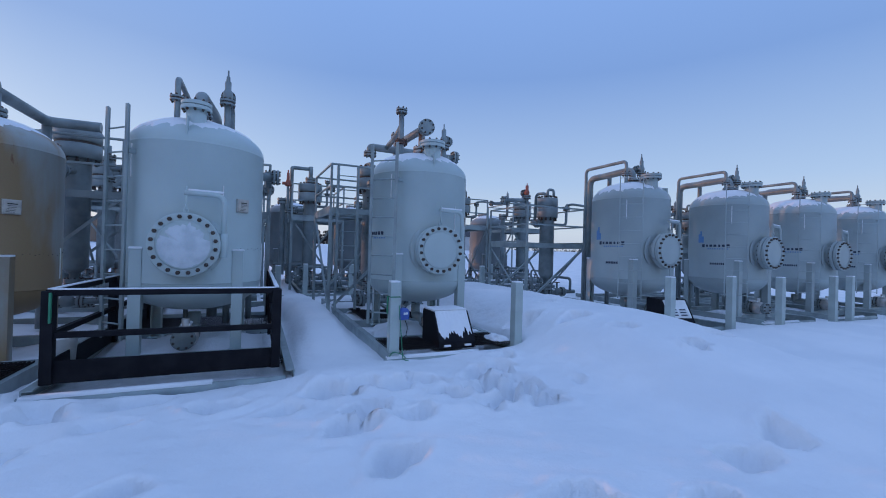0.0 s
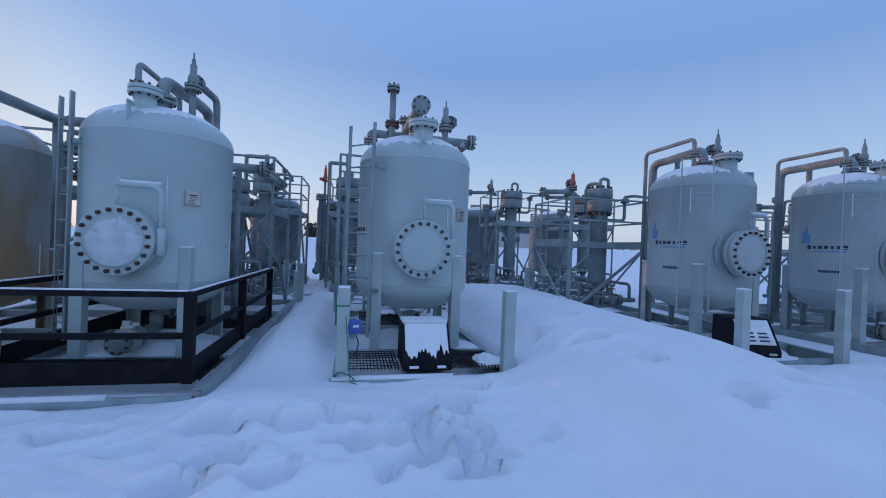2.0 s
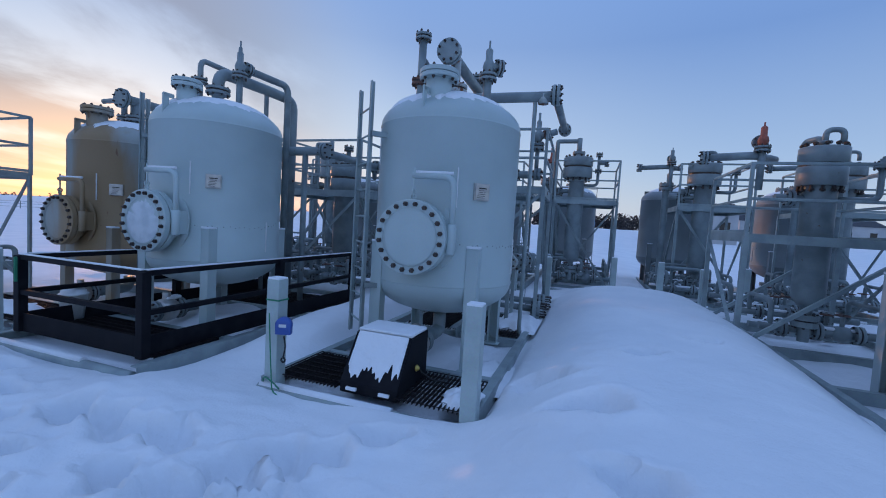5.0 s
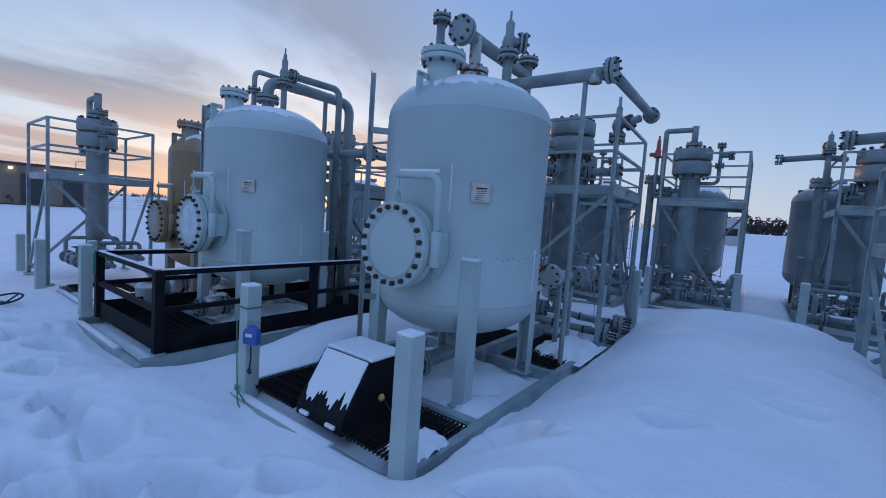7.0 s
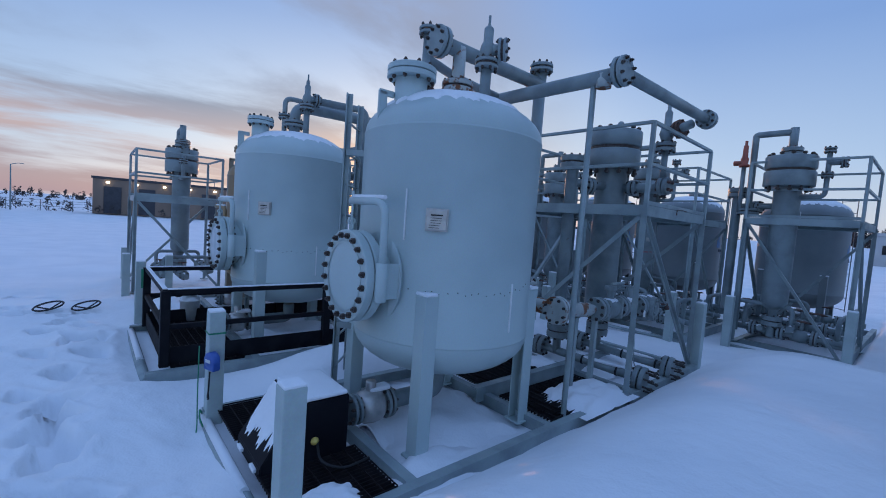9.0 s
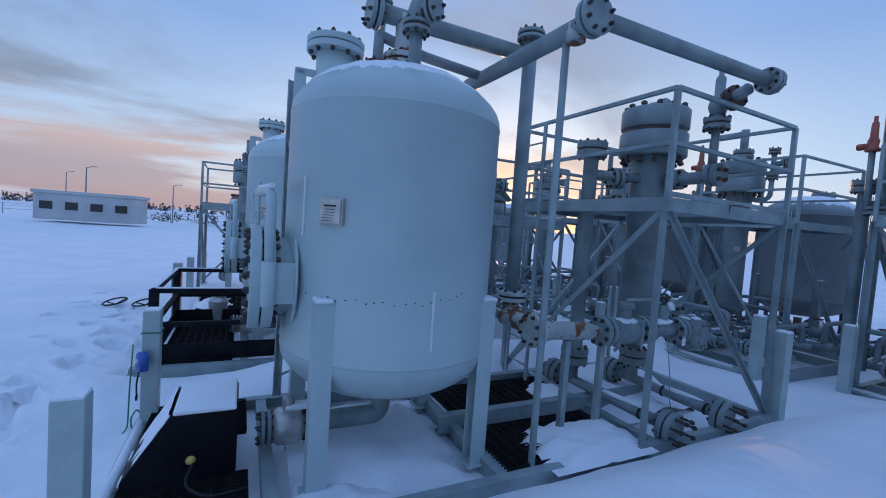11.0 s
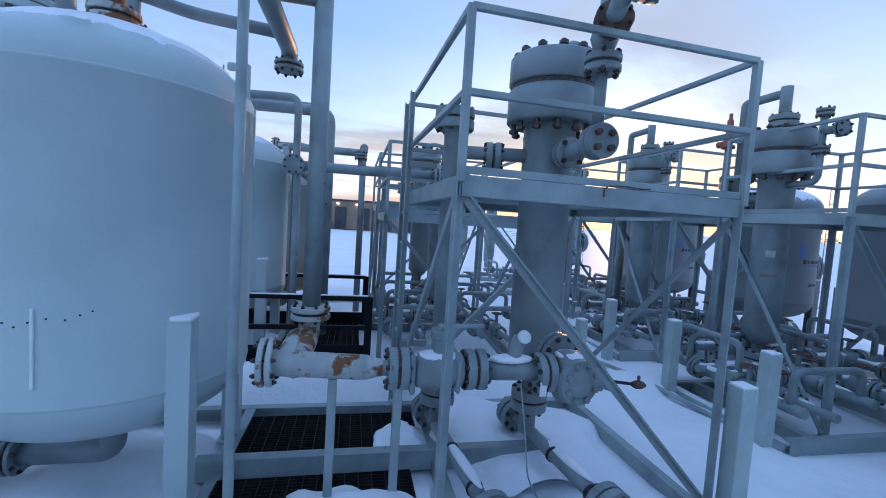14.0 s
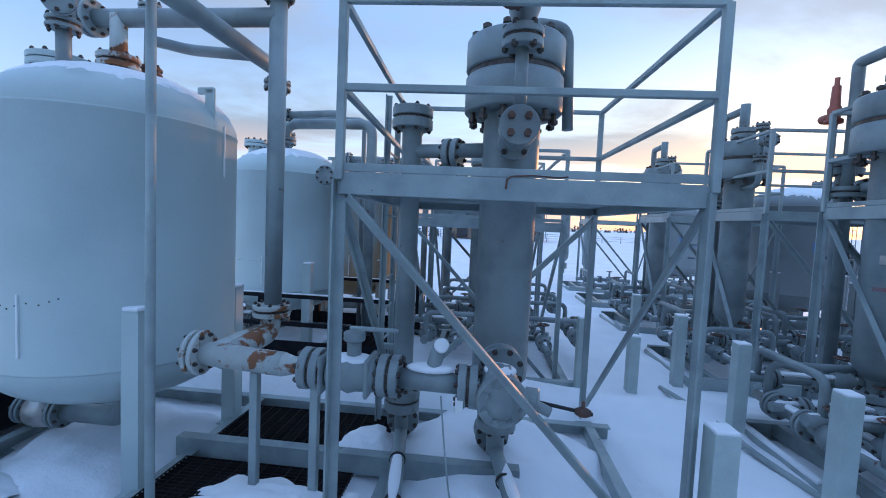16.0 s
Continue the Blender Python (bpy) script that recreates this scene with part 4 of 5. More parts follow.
# ---- separator towers: platform frame, rails, braces and columns ----
def make_tower(label, w=2.27, d=2.15, deck=2.40, top=3.44, full=True):
    """Local origin: the middle of the platform, on the ground. The open front faces +x."""
    t = thing("platform_tower", label, "platform", "separator platforms")
    hx, hy = w / 2, d / 2
    for sx in (-1, 1):
        for sy in (-1, 1):
            bm = bmesh.new()
            angle_bar(bm, (sx * hx, sy * hy, 0.0), (sx * hx, sy * hy, deck), 0.07)
            box(bm, (sx * hx, sy * hy, 0.02), (0.18, 0.18, 0.016), 0.003)
            part("leg", bm, steel_paint, t)
            bm = bmesh.new()
            beam(bm, (sx * hx, sy * hy, deck), (sx * hx, sy * hy, top), 0.05)
            part("rail_post", bm, steel_paint, t)
    bm = bmesh.new()
    for sy in (-1, 1):
        channel(bm, (-hx, sy * hy, deck - 0.02), (hx, sy * hy, deck - 0.02), 0.05, 0.13, flip=-sy)
    for sx in (-1, 1):
        channel(bm, (sx * hx, -hy + 0.01, deck - 0.02), (sx * hx, hy - 0.01, deck - 0.02), 0.05, 0.13, flip=sx)
    dk = part("deck_frame", bm, steel_paint, t)
    bm = bmesh.new()
    n = int(w / 0.06)
    for i in range(n):
        x = -hx + 0.06 + i * (w - 0.12) / (n - 1)
        if abs(x) > 0.32:
            box(bm, (x, 0, deck + 0.01), (0.006, d - 0.12, 0.03))
        else:
            for s in (-1, 1):
                box(bm, (x, s * (d / 4 + 0.1), deck + 0.01), (0.006, d / 2 - 0.32, 0.03))
    for i in range(12):
        y = -hy + 0.1 + i * (d - 0.2) / 11
        if abs(y) > 0.34:
            box(bm, (0, y, deck + 0.022), (w - 0.12, 0.008, 0.008))
    tagged(part("grating", bm, steel_paint, dk, "open steel deck grating"), kind="stuff")
    for sx in (-1, 1):
        bm = bmesh.new()
        box(bm, (sx * (hx - 0.004), 0, deck + 0.075), (0.008, d, 0.05), 0.002)
        part("kick_plate", bm, steel_paint, dk)
    for z in (top, (deck + top) / 2 + 0.02):
        for a, b in (((hx, -hy), (hx, hy)), ((-hx, -hy), (-hx, hy)), ((-hx, -hy), (hx, -hy)), ((-hx, hy), (hx, hy))):
            bm = bmesh.new()
            beam(bm, (*a, z), (*b, z), 0.042)
            part("rail", bm, steel_paint, t)
    for a, b in (((hx, -hy + 0.05, deck - 0.1), (hx + 0.02, hy - 0.02, 0.08)), ((-hx, hy, deck - 0.1), (-hx, -hy, 0.1)), ((hx - 0.05, hy, deck - 0.1), (-hx + 0.1, hy, 0.2)), ((hx - 0.05, -hy, deck - 0.1), (-hx + 0.1, -hy, 0.2)),
                 ):
        bm = bmesh.new()
        angle_bar(bm, a, b, 0.055)
        part("brace", bm, steel_paint, t)
    return t


def make_column(label, top=3.33, drum_r=0.39, body_r=0.228, base=0.80, cap=True, small=True):
    """A separator column: thick-walled body, a bolted drum closure, and a short branch column beside it."""
    t = thing("separator_column", label, "vessel", "separator columns")
    bm = bmesh.new()
    lathe(bm, [(0, base), (body_r * 0.6, base), (body_r, base + 0.12), (body_r, top - 0.22)], None, 40)
    part("body", bm, pipe_paint, t)
    bm = bmesh.new()
    lathe(bm, [(0.075, 0.24), (0.075, base - 0.05), (body_r * 0.62, base + 0.02)], None, 20)
    part("neck", bm, pipe_paint, t)
    flange_pair(t, (0, 0, 0.56), (0, 0, 1), 0.165, 0.085, 8, stud=0.022)
    for z0, z1, nm in ((top - 0.27, top + 0.015, "lower_flange"), (top + 0.06, top + 0.30, "upper_flange")):
        bm = bmesh.new()
        lathe(bm, [(body_r * 0.9, z0), (drum_r - 0.015, z0), (drum_r, z0 + 0.015), (drum_r, z1 - 0.015), (drum_r - 0.015, z1), (0, z1)], None, 48, True)
        part(nm, bm, pipe_paint, t)
    bm = bmesh.new()
    lathe(bm, [(drum_r * 0.93, top + 0.01), (drum_r * 0.93, top + 0.07)], None, 40)
    studs(bm, (0, 0, top), (0, 0, 1), drum_r * 0.84, 12, 0.038, -0.36, 0.36)
    part("bolts", bm, bolt_steel, t, "dark heavy stud bolts")
    bm = bmesh.new()
    lathe(bm, [(0.05, top + 0.29), (0.05, top + 0.36), (0.09, top + 0.37), (0.09, top + 0.40), (0, top + 0.40)], None, 20)
    part("top_port", bm, pipe_paint, t)
    if cap:
        pipe(t, [(0.0, 0.1, top + 0.3), (0.0, 0.12, top + 0.47), (-0.1, 0.42, top + 0.47), (-0.1, 0.46, top - 0.35)], 0.045, bend=0.12)
    if small:
        bm = bmesh.new()
        lathe(bm, [(0.085, 0.62), (0.085, 2.95), (0.11, 3.0)], Matrix.Translation((-0.15, -0.845, 0)), 24)
        part("branch_column", bm, pipe_paint, t)
        flange_pair(t, (-0.15, -0.845, 3.06), (0, 0, 1), 0.176, 0.08, 8, stud=0.02)
        pipe(t, [(-0.15, -0.845, 2.78), (0.0, -0.2, 2.78)], 0.06)
        flange_pair(t, (-0.10, -0.48, 2.76), (0.28, 0.96, 0), 0.13, 0.055, 8, stud=0.02)
    return t


TOWER = make_tower("grey steel platform tower with railings round a separator column")
TOWER.location = (2.58, 10.9, 0.0)
TOWER.rotation_euler.z = radians(1.9)
COLUMN = make_column("grey separator column with a heavy bolted drum closure")
COLUMN.location = (2.69, 10.915, 0)
bm = bmesh.new()
tube(bm, [(3.728, 10.85, 2.43), (3.728, 10.88, 2.455), (3.728, 11.0, 2.462), (3.728, 11.15, 2.454), (3.728, 11.2, 2.46)], 0.005, 0.02, 5)
tube(bm, [(3.728, 10.855, 2.44), (3.728, 10.85, 2.38)], 0.006, 0.02, 5)
chip = mesh_object("rust_streak", bm, rust_metal)
tagged(chip, "dark rust-edged crack in the platform's paint", "rust", kind="structure")
for x, y, turn in ((-0.95, 10.75, 0), (-3.5, 10.75, 0)):
    copy_thing(TOWER, pose(x, y, -0.2 if x > -2 else 0, 0, 0, turn))
    if x < -2:
        copy_thing(COLUMN, pose(x + 0.12, y - 0.02, 0.1, 0, 0, turn))
SHORT_COLUMN = make_column("short grey separator column with a bolted closure", top=2.55, drum_r=0.33, small=False)
SHORT_COLUMN.location = (-0.83, 10.73, 0)

BACK_TOWER = make_tower("grey steel platform tower of the back row with railings", w=2.1, d=1.66, deck=2.55, top=3.66)
BACK_TOWER.matrix_basis = pose(4.37, 15.72, 0, 0, 0, -90)
BACK_COLUMN = make_column("grey separator column with a wide bolted closure", top=3.42, drum_r=0.40, body_r=0.215, cap=False)
BACK_COLUMN.matrix_basis = pose(4.10, 14.90, 0.05, 0, 0, -90)
SLIM_COLUMN = make_column("slim grey separator column with bolted closure", top=3.35, drum_r=0.385, body_r=0.21, cap=False)
SLIM_COLUMN.matrix_basis = pose(-13.0, 14.25, -0.02, 0, 0, -90)
for x, y in ((7.25, 14.9), (10.2, 15.0), (1.55, 14.8), (-0.95, 14.7), (-3.95, 14.7), (-10.0, 14.6)):
    copy_thing(BACK_TOWER, pose(x + 0.25, y + 0.82, -0.06, 0, 0, -90))
    copy_thing(SLIM_COLUMN, pose(x, y, -0.02, 0, 0, -90))
LOW_TOWER = make_tower("low grey steel platform tower beside a ladder and column", w=2.0, d=2.0, deck=1.78, top=2.85)
LOW_TOWER.location = (7.75, 10.65, 0)
LOW_COLUMN = make_column("grey separator column behind a lettered vessel", top=2.85, drum_r=0.30, body_r=0.21, small=False)
LOW_COLUMN.location = (7.75, 10.1, 0)
for x in (11.9, 15.0, 18.0):
    copy_thing(LOW_TOWER, pose(x, 11.0, 0))
    copy_thing(LOW_COLUMN, pose(x + 0.1, 11.0, 0.1))
# tower at the far west end
WEST = make_tower("grey steel platform tower at the end of the row", w=1.7, d=1.7, deck=2.12, top=3.17)
WEST.matrix_basis = pose(-6.1, 6.3, 0, 0, 0, 0)
WCOL = make_column("grey separator column standing by itself at the row's end", top=3.08, drum_r=0.36, body_r=0.2, cap=False, small=False)
WCOL.location = (-6.26, 6.44, 0)


def top_piping(x, y, z, red=False, turn=0.0):
    """Inverted-U vent and small valves over a column of the back row."""
    t = thing("vent_pipework", "grey vent pipes and small flanged valves above a column", "pipework", "vents over columns", at=(x, y, 0))
    t.rotation_euler.z = radians(turn)
    flange_pair(t, (0, 0, z + 0.36), (0, 0, 1), 0.17, 0.07, 8)
    pipe(t, [(0, 0, z + 0.3), (0, 0, z + 0.82)], 0.07)
    pipe(t, [(0, 0, z + 0.74), (-0.6, 0.0, z + 0.74), (-0.6, 0.0, 0.3)], 0.06, bend=0.05)
    flange_pair(t, (-0.6, 0, 2.72), (0, 0, 1), 0.19, 0.05, 8)
    pipe(t, [(0.0, -0.05, z - 0.5), (0.55, -0.05, z - 0.5), (0.55, -0.05, z + 0.4)], 0.04)
    flange_pair(t, (0.55, -0.05, z - 0.1), (0, 0, 1), 0.09, 0.03, 6)
    flange_pair(t, (0.55, -0.05, z + 0.35), (0, 0, 1), 0.09, 0.03, 6)
    pipe(t, [(0.55, -0.05, z + 0.12), (0.75, -0.05, z + 0.12)], 0.05)
    flange_pair(t, (0.76, -0.05, z + 0.12), (1, 0, 0), 0.1, 0.025, 6)
    if red:
        pipe(t, [(-0.72, -0.12, 2.7), (-0.72, -0.12, z + 0.1)], 0.04)
        bm = bmesh.new()
        lathe(bm, [(0, 0), (0.09, 0), (0.09, 0.04), (0.06, 0.06), (0.07, 0.16), (0.05, 0.2), (0.042, 0.42), (0.025, 0.44), (0.025, 0.52), (0, 0.52)], Matrix.Translation((-0.72, -0.12, z + 0.1)), 16)
        cyl(bm, (-0.72, -0.12, z + 0.18), (-0.9, -0.12, z + 0.18), 0.05)
        part("relief_valve", bm, valve_red, t, "red relief valve")
    return t


top_piping(4.10, 14.90, 3.5, True)
tp = top_piping(-0.95, 14.7, 3.42)
copy_thing(tp, pose(-3.95, 14.7, 0))
top_piping(1.55, 14.8, 3.42, True)

tw = top_piping(-6.26, 6.44, 3.16)
tl = top_piping(-3.38, 10.73, 2.9, True)

def cross_piping(x, y, z, mat=pipe_paint):
    """Short curved vent and a horizontal run with blind ends and small valves."""
    t = thing("vent_pipework", "grey crossover pipes with blind ends and small valves on a column", "pipework", "vents over columns", at=(x, y, 0))
    pipe(t, [(0.0, 0, z + 0.3), (0, 0, z + 0.52), (0.22, 0, z + 0.52), (0.22, 0, z + 0.32)], 0.04, bend=0.1)
    pipe(t, [(-1.55, -0.1, z + 0.08), (-0.9, -0.1, z + 0.12), (-0.5, 0.3, z + 0.12)], 0.06)
    blind_flange(t, (-1.57, -0.1, z + 0.08), (-1, 0, 0), 0.11, 0.03, 6)
    pipe(t, [(-0.8, -0.1, z - 0.4), (-0.8, -0.1, z + 0.25)], 0.05)
    psv(t, (-0.8, -0.1, z + 0.22), 0.3, mat, (0, 1, 0))
    pipe(t, [(0.2, 0, z - 0.5), (0.7, 0, z - 0.5), (0.7, 0, z + 0.1)], 0.04)
    flange_pair(t, (0.7, 0, z), (0, 0, 1), 0.1, 0.03, 6)
    pipe(t, [(0.7, 0, z + 0.1), (0.95, 0, z + 0.15), (1.4, 0, z + 0.12)], 0.035)
    flange_pair(t, (-0.36, 0, z - 0.5), (1, 0, 0), 0.12, 0.04, 6)
    pipe(t, [(-0.55, 0, z - 0.5), (-0.15, 0, z - 0.5)], 0.06)
    return t


cp = cross_piping(7.25, 14.9, 3.42)
for x, y, z in ((10.2, 15.0, 0.03), (11.9, 11.0, -0.4), (15.0, 11.0, -0.4), (18.0, 11.0, -0.4)):
    copy_thing(cp, pose(x, y, z))
cross_piping(7.75, 10.1, 2.9, valve_red)

# ---- branch with relief valve on the near column ----
t = thing("branch_pipework", "grey flanged branch with four-bolt blind flange and relief valve", "pipework", at=(2.7, 10.92, 0))
pipe(t, [(0.1, 0, 2.77), (0.8, 0, 2.77)], 0.07)
flange_pair(t, (0.36, 0.0, 2.77), (1, 0, 0), 0.12, 0.05, 4, stud=0.022)
bm = bmesh.new()
disc(bm, (0.80, 0, 2.79), (1, 0, 0), 0.125, 0.06, 28)
disc(bm, (0.73, 0, 2.79), (1, 0, 0), 0.125, 0.06, 28)
part("blind_flange", bm, pipe_paint, t)
bm = bmesh.new()
for a in range(4):
    q = math.pi / 4 + a * math.pi / 2
    lathe(bm, [(0, -0.1), (0.024, -0.1), (0.024, 0.095), (0, 0.095)], axis((0.8, 0.073 * math.cos(q), 2.79 + 0.073 * math.sin(q)), (1, 0, 0)), 6, False)
part("bolts", bm, rust_metal, t, "rusty hexagon bolts")
pipe(t, [(0.76, 0, 2.85), (0.76, 0, 3.3)], 0.042)
flange_pair(t, (0.76, 0, 3.34), (0, 0, 1), 0.13, 0.05, 6, stud=0.024)
bm = bmesh.new()
lathe(bm, [(0.06, 0.0), (0.075, 0.05), (0.1, 0.12), (0.08, 0.22), (0.05, 0.25), (0.05, 0.42), (0.025, 0.46), (0.025, 0.6), (0, 0.6)], Matrix.Translation((0.76, 0, 3.40)), 18)
cyl(bm, (0.76, 0, 3.52), (1.12, -0.12, 3.6), 0.06)
part("relief_valve", bm, pipe_paint, t, "grey relief valve with spindle cap")
flange_pair(t, (0.95, -0.06, 3.56), (0.36, -0.12, 0.08), 0.125, 0.03, 6, rust_metal)


# ---- low pipework behind the vessel ----
t = thing("spool_pipework", "snow-dusted grey spool with valves, gauge and rust-stained pipe", "pipework", at=(3.40, 8.70, 0))
blind_flange(t, (0.0, 0.02, 1.16), (0, -1, 0), 0.16, 0.035, 8, rusty_pipe)
pipe(t, [(0, 0.0, 1.16), (0, 0.67, 1.12)], 0.085, rusty_pipe, seg=20)
pipe(t, [(-0.62, 0.14, 1.14), (-0.02, 0.14, 1.15)], 0.085, rusty_pipe)
pipe(t, [(0, 0.7, 1.12), (0, 0.92, 1.11)], 0.055)
bm = bmesh.new()
lathe(bm, [(0.085, 0), (0.078, 0.03), (0.062, 0.09), (0.056, 0.12)], axis((0, 0.66, 1.12), (0, 1, -0.03)), 20)
part("reducer", bm, rusty_pipe, t)
flange_pair(t, (0, 0.89, 1.11), (0, 1, 0), 0.145, 0.06, 8, stud=0.022)
bm = bmesh.new()
lathe(bm, [(0.09, 0.0), (0.12, 0.02), (0.125, 0.12), (0.14, 0.16), (0.125, 0.2), (0.12, 0.34), (0.08, 0.36)], axis((0, 1.0, 1.10), (0, 1, 0)), 24)
cyl(bm, (0, 1.18, 1.1), (0, 1.18, 1.36), 0.05)
part("ball_valve", bm, pipe_paint, t, "grey cast ball valve")
bm = bmesh.new()
box(bm, (0.02, 1.32, 1.42), (0.03, 0.34, 0.03), 0.01, Matrix.Rotation(0.0, 4, "Z"))
part("valve_lever", bm, steel_paint, t)
flange_pair(t, (0, 1.44, 1.10), (0, 1, 0), 0.145, 0.06, 8, stud=0.022)
pipe(t, [(0, 1.5, 1.09), (0, 1.95, 1.08)], 0.07)
pipe(t, [(0, 1.7, 1.05), (0, 1.78, 1.34)], 0.05)
bm = bmesh.new()
lathe(bm, [(0, 0), (0.045, 0), (0.05, 0.01), (0.05, 0.03), (0.042, 0.034), (0, 0.034)], axis((0.03, 1.79, 1.34), (0.8, 0.1, 0.5)), 24)
part("gauge", bm, white_plastic, t, "round pressure gauge with white face")
flange_pair(t, (0, 1.98, 1.07), (0, 1, 0), 0.145, 0.055, 8, stud=0.022)
bm = bmesh.new()
lathe(bm, [(0, 0), (0.1, 0), (0.19, 0.05), (0.2, 0.12), (0.19, 0.2), (0.1, 0.26), (0, 0.26)], axis((0, 2.06, 1.04), (0, 1, 0)), 28)
disc(bm, (0.1, 2.2, 1.04), (1, 0.2, 0), 0.17, 0.06, 28)
studs(bm, (0.14, 2.21, 1.04), (1, 0.2, 0), 0.135, 8, 0.024, -0.02, 0.05)
cyl(bm, (0, 2.3, 1.04), (0.1, 2.52, 0.98), 0.035)
part("choke_body", bm, pipe_paint, t, "round bolted choke body frosted with snow")
flange_pair(t, (-0.2, 2.2, 1.15), (1, 0.1, 0), 0.165, 0.05, 8, stud=0.022)
bm = bmesh.new()
disc(bm, (0.02, 2.36, 1.02), (0.25, 1, 0), 0.085, 0.09, 20)
part("stem_housing", bm, pipe_paint, t)
bm = bmesh.new()
cyl(bm, (0.04, 2.44, 1.02), (0.12, 2.78, 1.0), 0.012, 10)
part("valve_stem", bm, gasket, t)
bm = bmesh.new()
lathe(bm, [(0, -0.05), (0.018, -0.05), (0.032, -0.02), (0.032, 0.02), (0.018, 0.05), (0, 0.05)], axis((0.11, 2.72, 1.005), (0.2, 1, 0)), 14)
cyl(bm, (0.11, 2.72, 1.0), (0.11, 2.72, 1.075), 0.012, 8)
part("drain_valve", bm, rust_metal, t, "small dark red drain valve")
bm = bmesh.new()
box(bm, (0.13, 1.93, 0.99), (0.012, 0.05, 0.1), 0.002)
part("tag", bm, white_plastic, t, "white hanging tag")
for y in (0.98, 1.30):
    bm = bmesh.new()
    box(bm, (0, y, 1.10), (0.27, 0.035, 0.27), 0.02)
    part("valve_end", bm, pipe_paint, t)
bm = bmesh.new()
disc(bm, (0, 1.18, 1.33), (0, 0, 1), 0.075, 0.06, 20)
part("bonnet_cap", bm, pipe_paint, t)
for y, r, L in ((0.05, 0.05, 0.7), (1.0, 0.07, 0.34), (1.55, 0.05, 0.34), (2.08, 0.09, 0.22)):
    bm = bmesh.new()
    m = Matrix.Translation((0, y + L / 2, 1.10 + (0.075 if r < 0.06 else 0.10))) @ Matrix.Diagonal((r * 1.3, L / 2, 0.035, 1))
    bmesh.ops.create_icosphere(bm, subdivisions=3, radius=1, matrix=m)
    for f in bm.faces:
        f.smooth = True
    part("snow_ridge", bm, snow, t, "snow lying along the pipe")
# stands under the spool
for y in (0.45, 0.9):
    bm = bmesh.new()
    box(bm, (-0.02, y, 0.57), (0.06, 0.06, 0.94), 0.006)
    box(bm, (-0.02, y, 0.12), (0.15, 0.15, 0.014), 0.003)
    part("stand", bm, steel_paint, t)

t = thing("drain_pipework", "grey drain lines ending in long-stud bolted flanges on snow", "pipework", at=(2.9, 10.13, 0))
for y, x0, dy, ztop in ((-0.06, -0.36, 0.17, 0.72), (0.785, -0.21, 0.185, 0.0)):
    if ztop:
        pipe(t, [(x0, y, ztop), (x0, y, 0.26)], 0.06)
        flange_pair(t, (x0, y, 0.58), (0, 0, 1), 0.16, 0.085, 8, stud=0.022)
    pipe(t, [(x0 - 0.45, y - dy * 0.3, 0.30), (x0, y, 0.27), (0.83, y + dy, 0.20)], 0.058, bend=0.2)
    along = Vector((1.19, dy, -0.07)).normalized()
    flange_pair(t, Vector((x0 - 0.26, y - dy * 0.17, 0.29)), along, 0.15, 0.07, 8, stud=0.022)
    blind_flange(t, (0.84, y + dy, 0.20), along, 0.165, 0.06, 8, stud=0.022, long=0.13)
    for k in (0.35, 0.75):
        bm = bmesh.new()
        lathe(bm, [(0.058, -0.012), (0.066, -0.012), (0.066, 0.012), (0.058, 0.012)], axis(Vector((x0, y, 0.27)) + Vector((1.19, dy, -0.07)) * k, along), 18)
        part("strap", bm, gasket, t, "dark band round the pipe")
    bm = bmesh.new()
    m = Matrix.Translation((0.3, y + dy * 0.55, 0.285)) @ Matrix.Rotation(math.atan2(dy, 1.19), 4, "Z") @ Matrix.Diagonal((0.35, 0.045, 0.025, 1))
    bmesh.ops.create_icosphere(bm, subdivisions=3, radius=1, matrix=m)
    part("snow_ridge", bm, snow, t)

# pipe racks near the ground on every skid: repeated valve runs
def valve_run(label):
    t = thing("valve_run", label, "pipework", "ground-level valve runs")
    for y, z, r in ((0.0, 0.35, 0.06), (0.45, 0.28, 0.05), (0.95, 0.42, 0.055)):
        pipe(t, [(-0.85, y, z), (0.85, y, z)], r, bend=0.1)
        for x in (-0.55, -0.1, 0.4):
            flange_pair(t, (x, y, z), (1, 0, 0), r * 2.3, 0.04, 6)
        bm = bmesh.new()
        lathe(bm, [(0.05, 0), (0.11, 0.04), (0.12, 0.12), (0.11, 0.2), (0.05, 0.24)], axis((0.08, y, z), (1, 0, 0)), 18)
        cyl(bm, (0.2, y, z), (0.2, y, z + 0.28), 0.03)
        part("valve", bm, pipe_paint, t)
        bm = bmesh.new()
        lathe(bm, [(0.085, -0.01), (0.1, 0), (0.085, 0.01), (0.07, 0), (0.085, -0.01)], Matrix.Translation((0.2, y, z + 0.28)), 20)
        box(bm, (0.2, y, z + 0.28), (0.17, 0.014, 0.012))
        box(bm, (0.2, y, z + 0.28), (0.014, 0.17, 0.012))
        part("handwheel", bm, rust_metal, t)
        bm = bmesh.new()
        m = Matrix.Translation((-0.1, y, z + r)) @ Matrix.Diagonal((0.75, r * 0.9, 0.03, 1))
        bmesh.ops.create_icosphere(bm, subdivisions=2, radius=1, matrix=m)
        part("snow_ridge", bm, snow, t)
    for x in (-0.7, 0.7):
        pipe(t, [(x, 0, 0.35), (x, 0.0, 0.75), (x, 0.95, 0.75), (x, 0.95, 0.4)], 0.04)
    return t


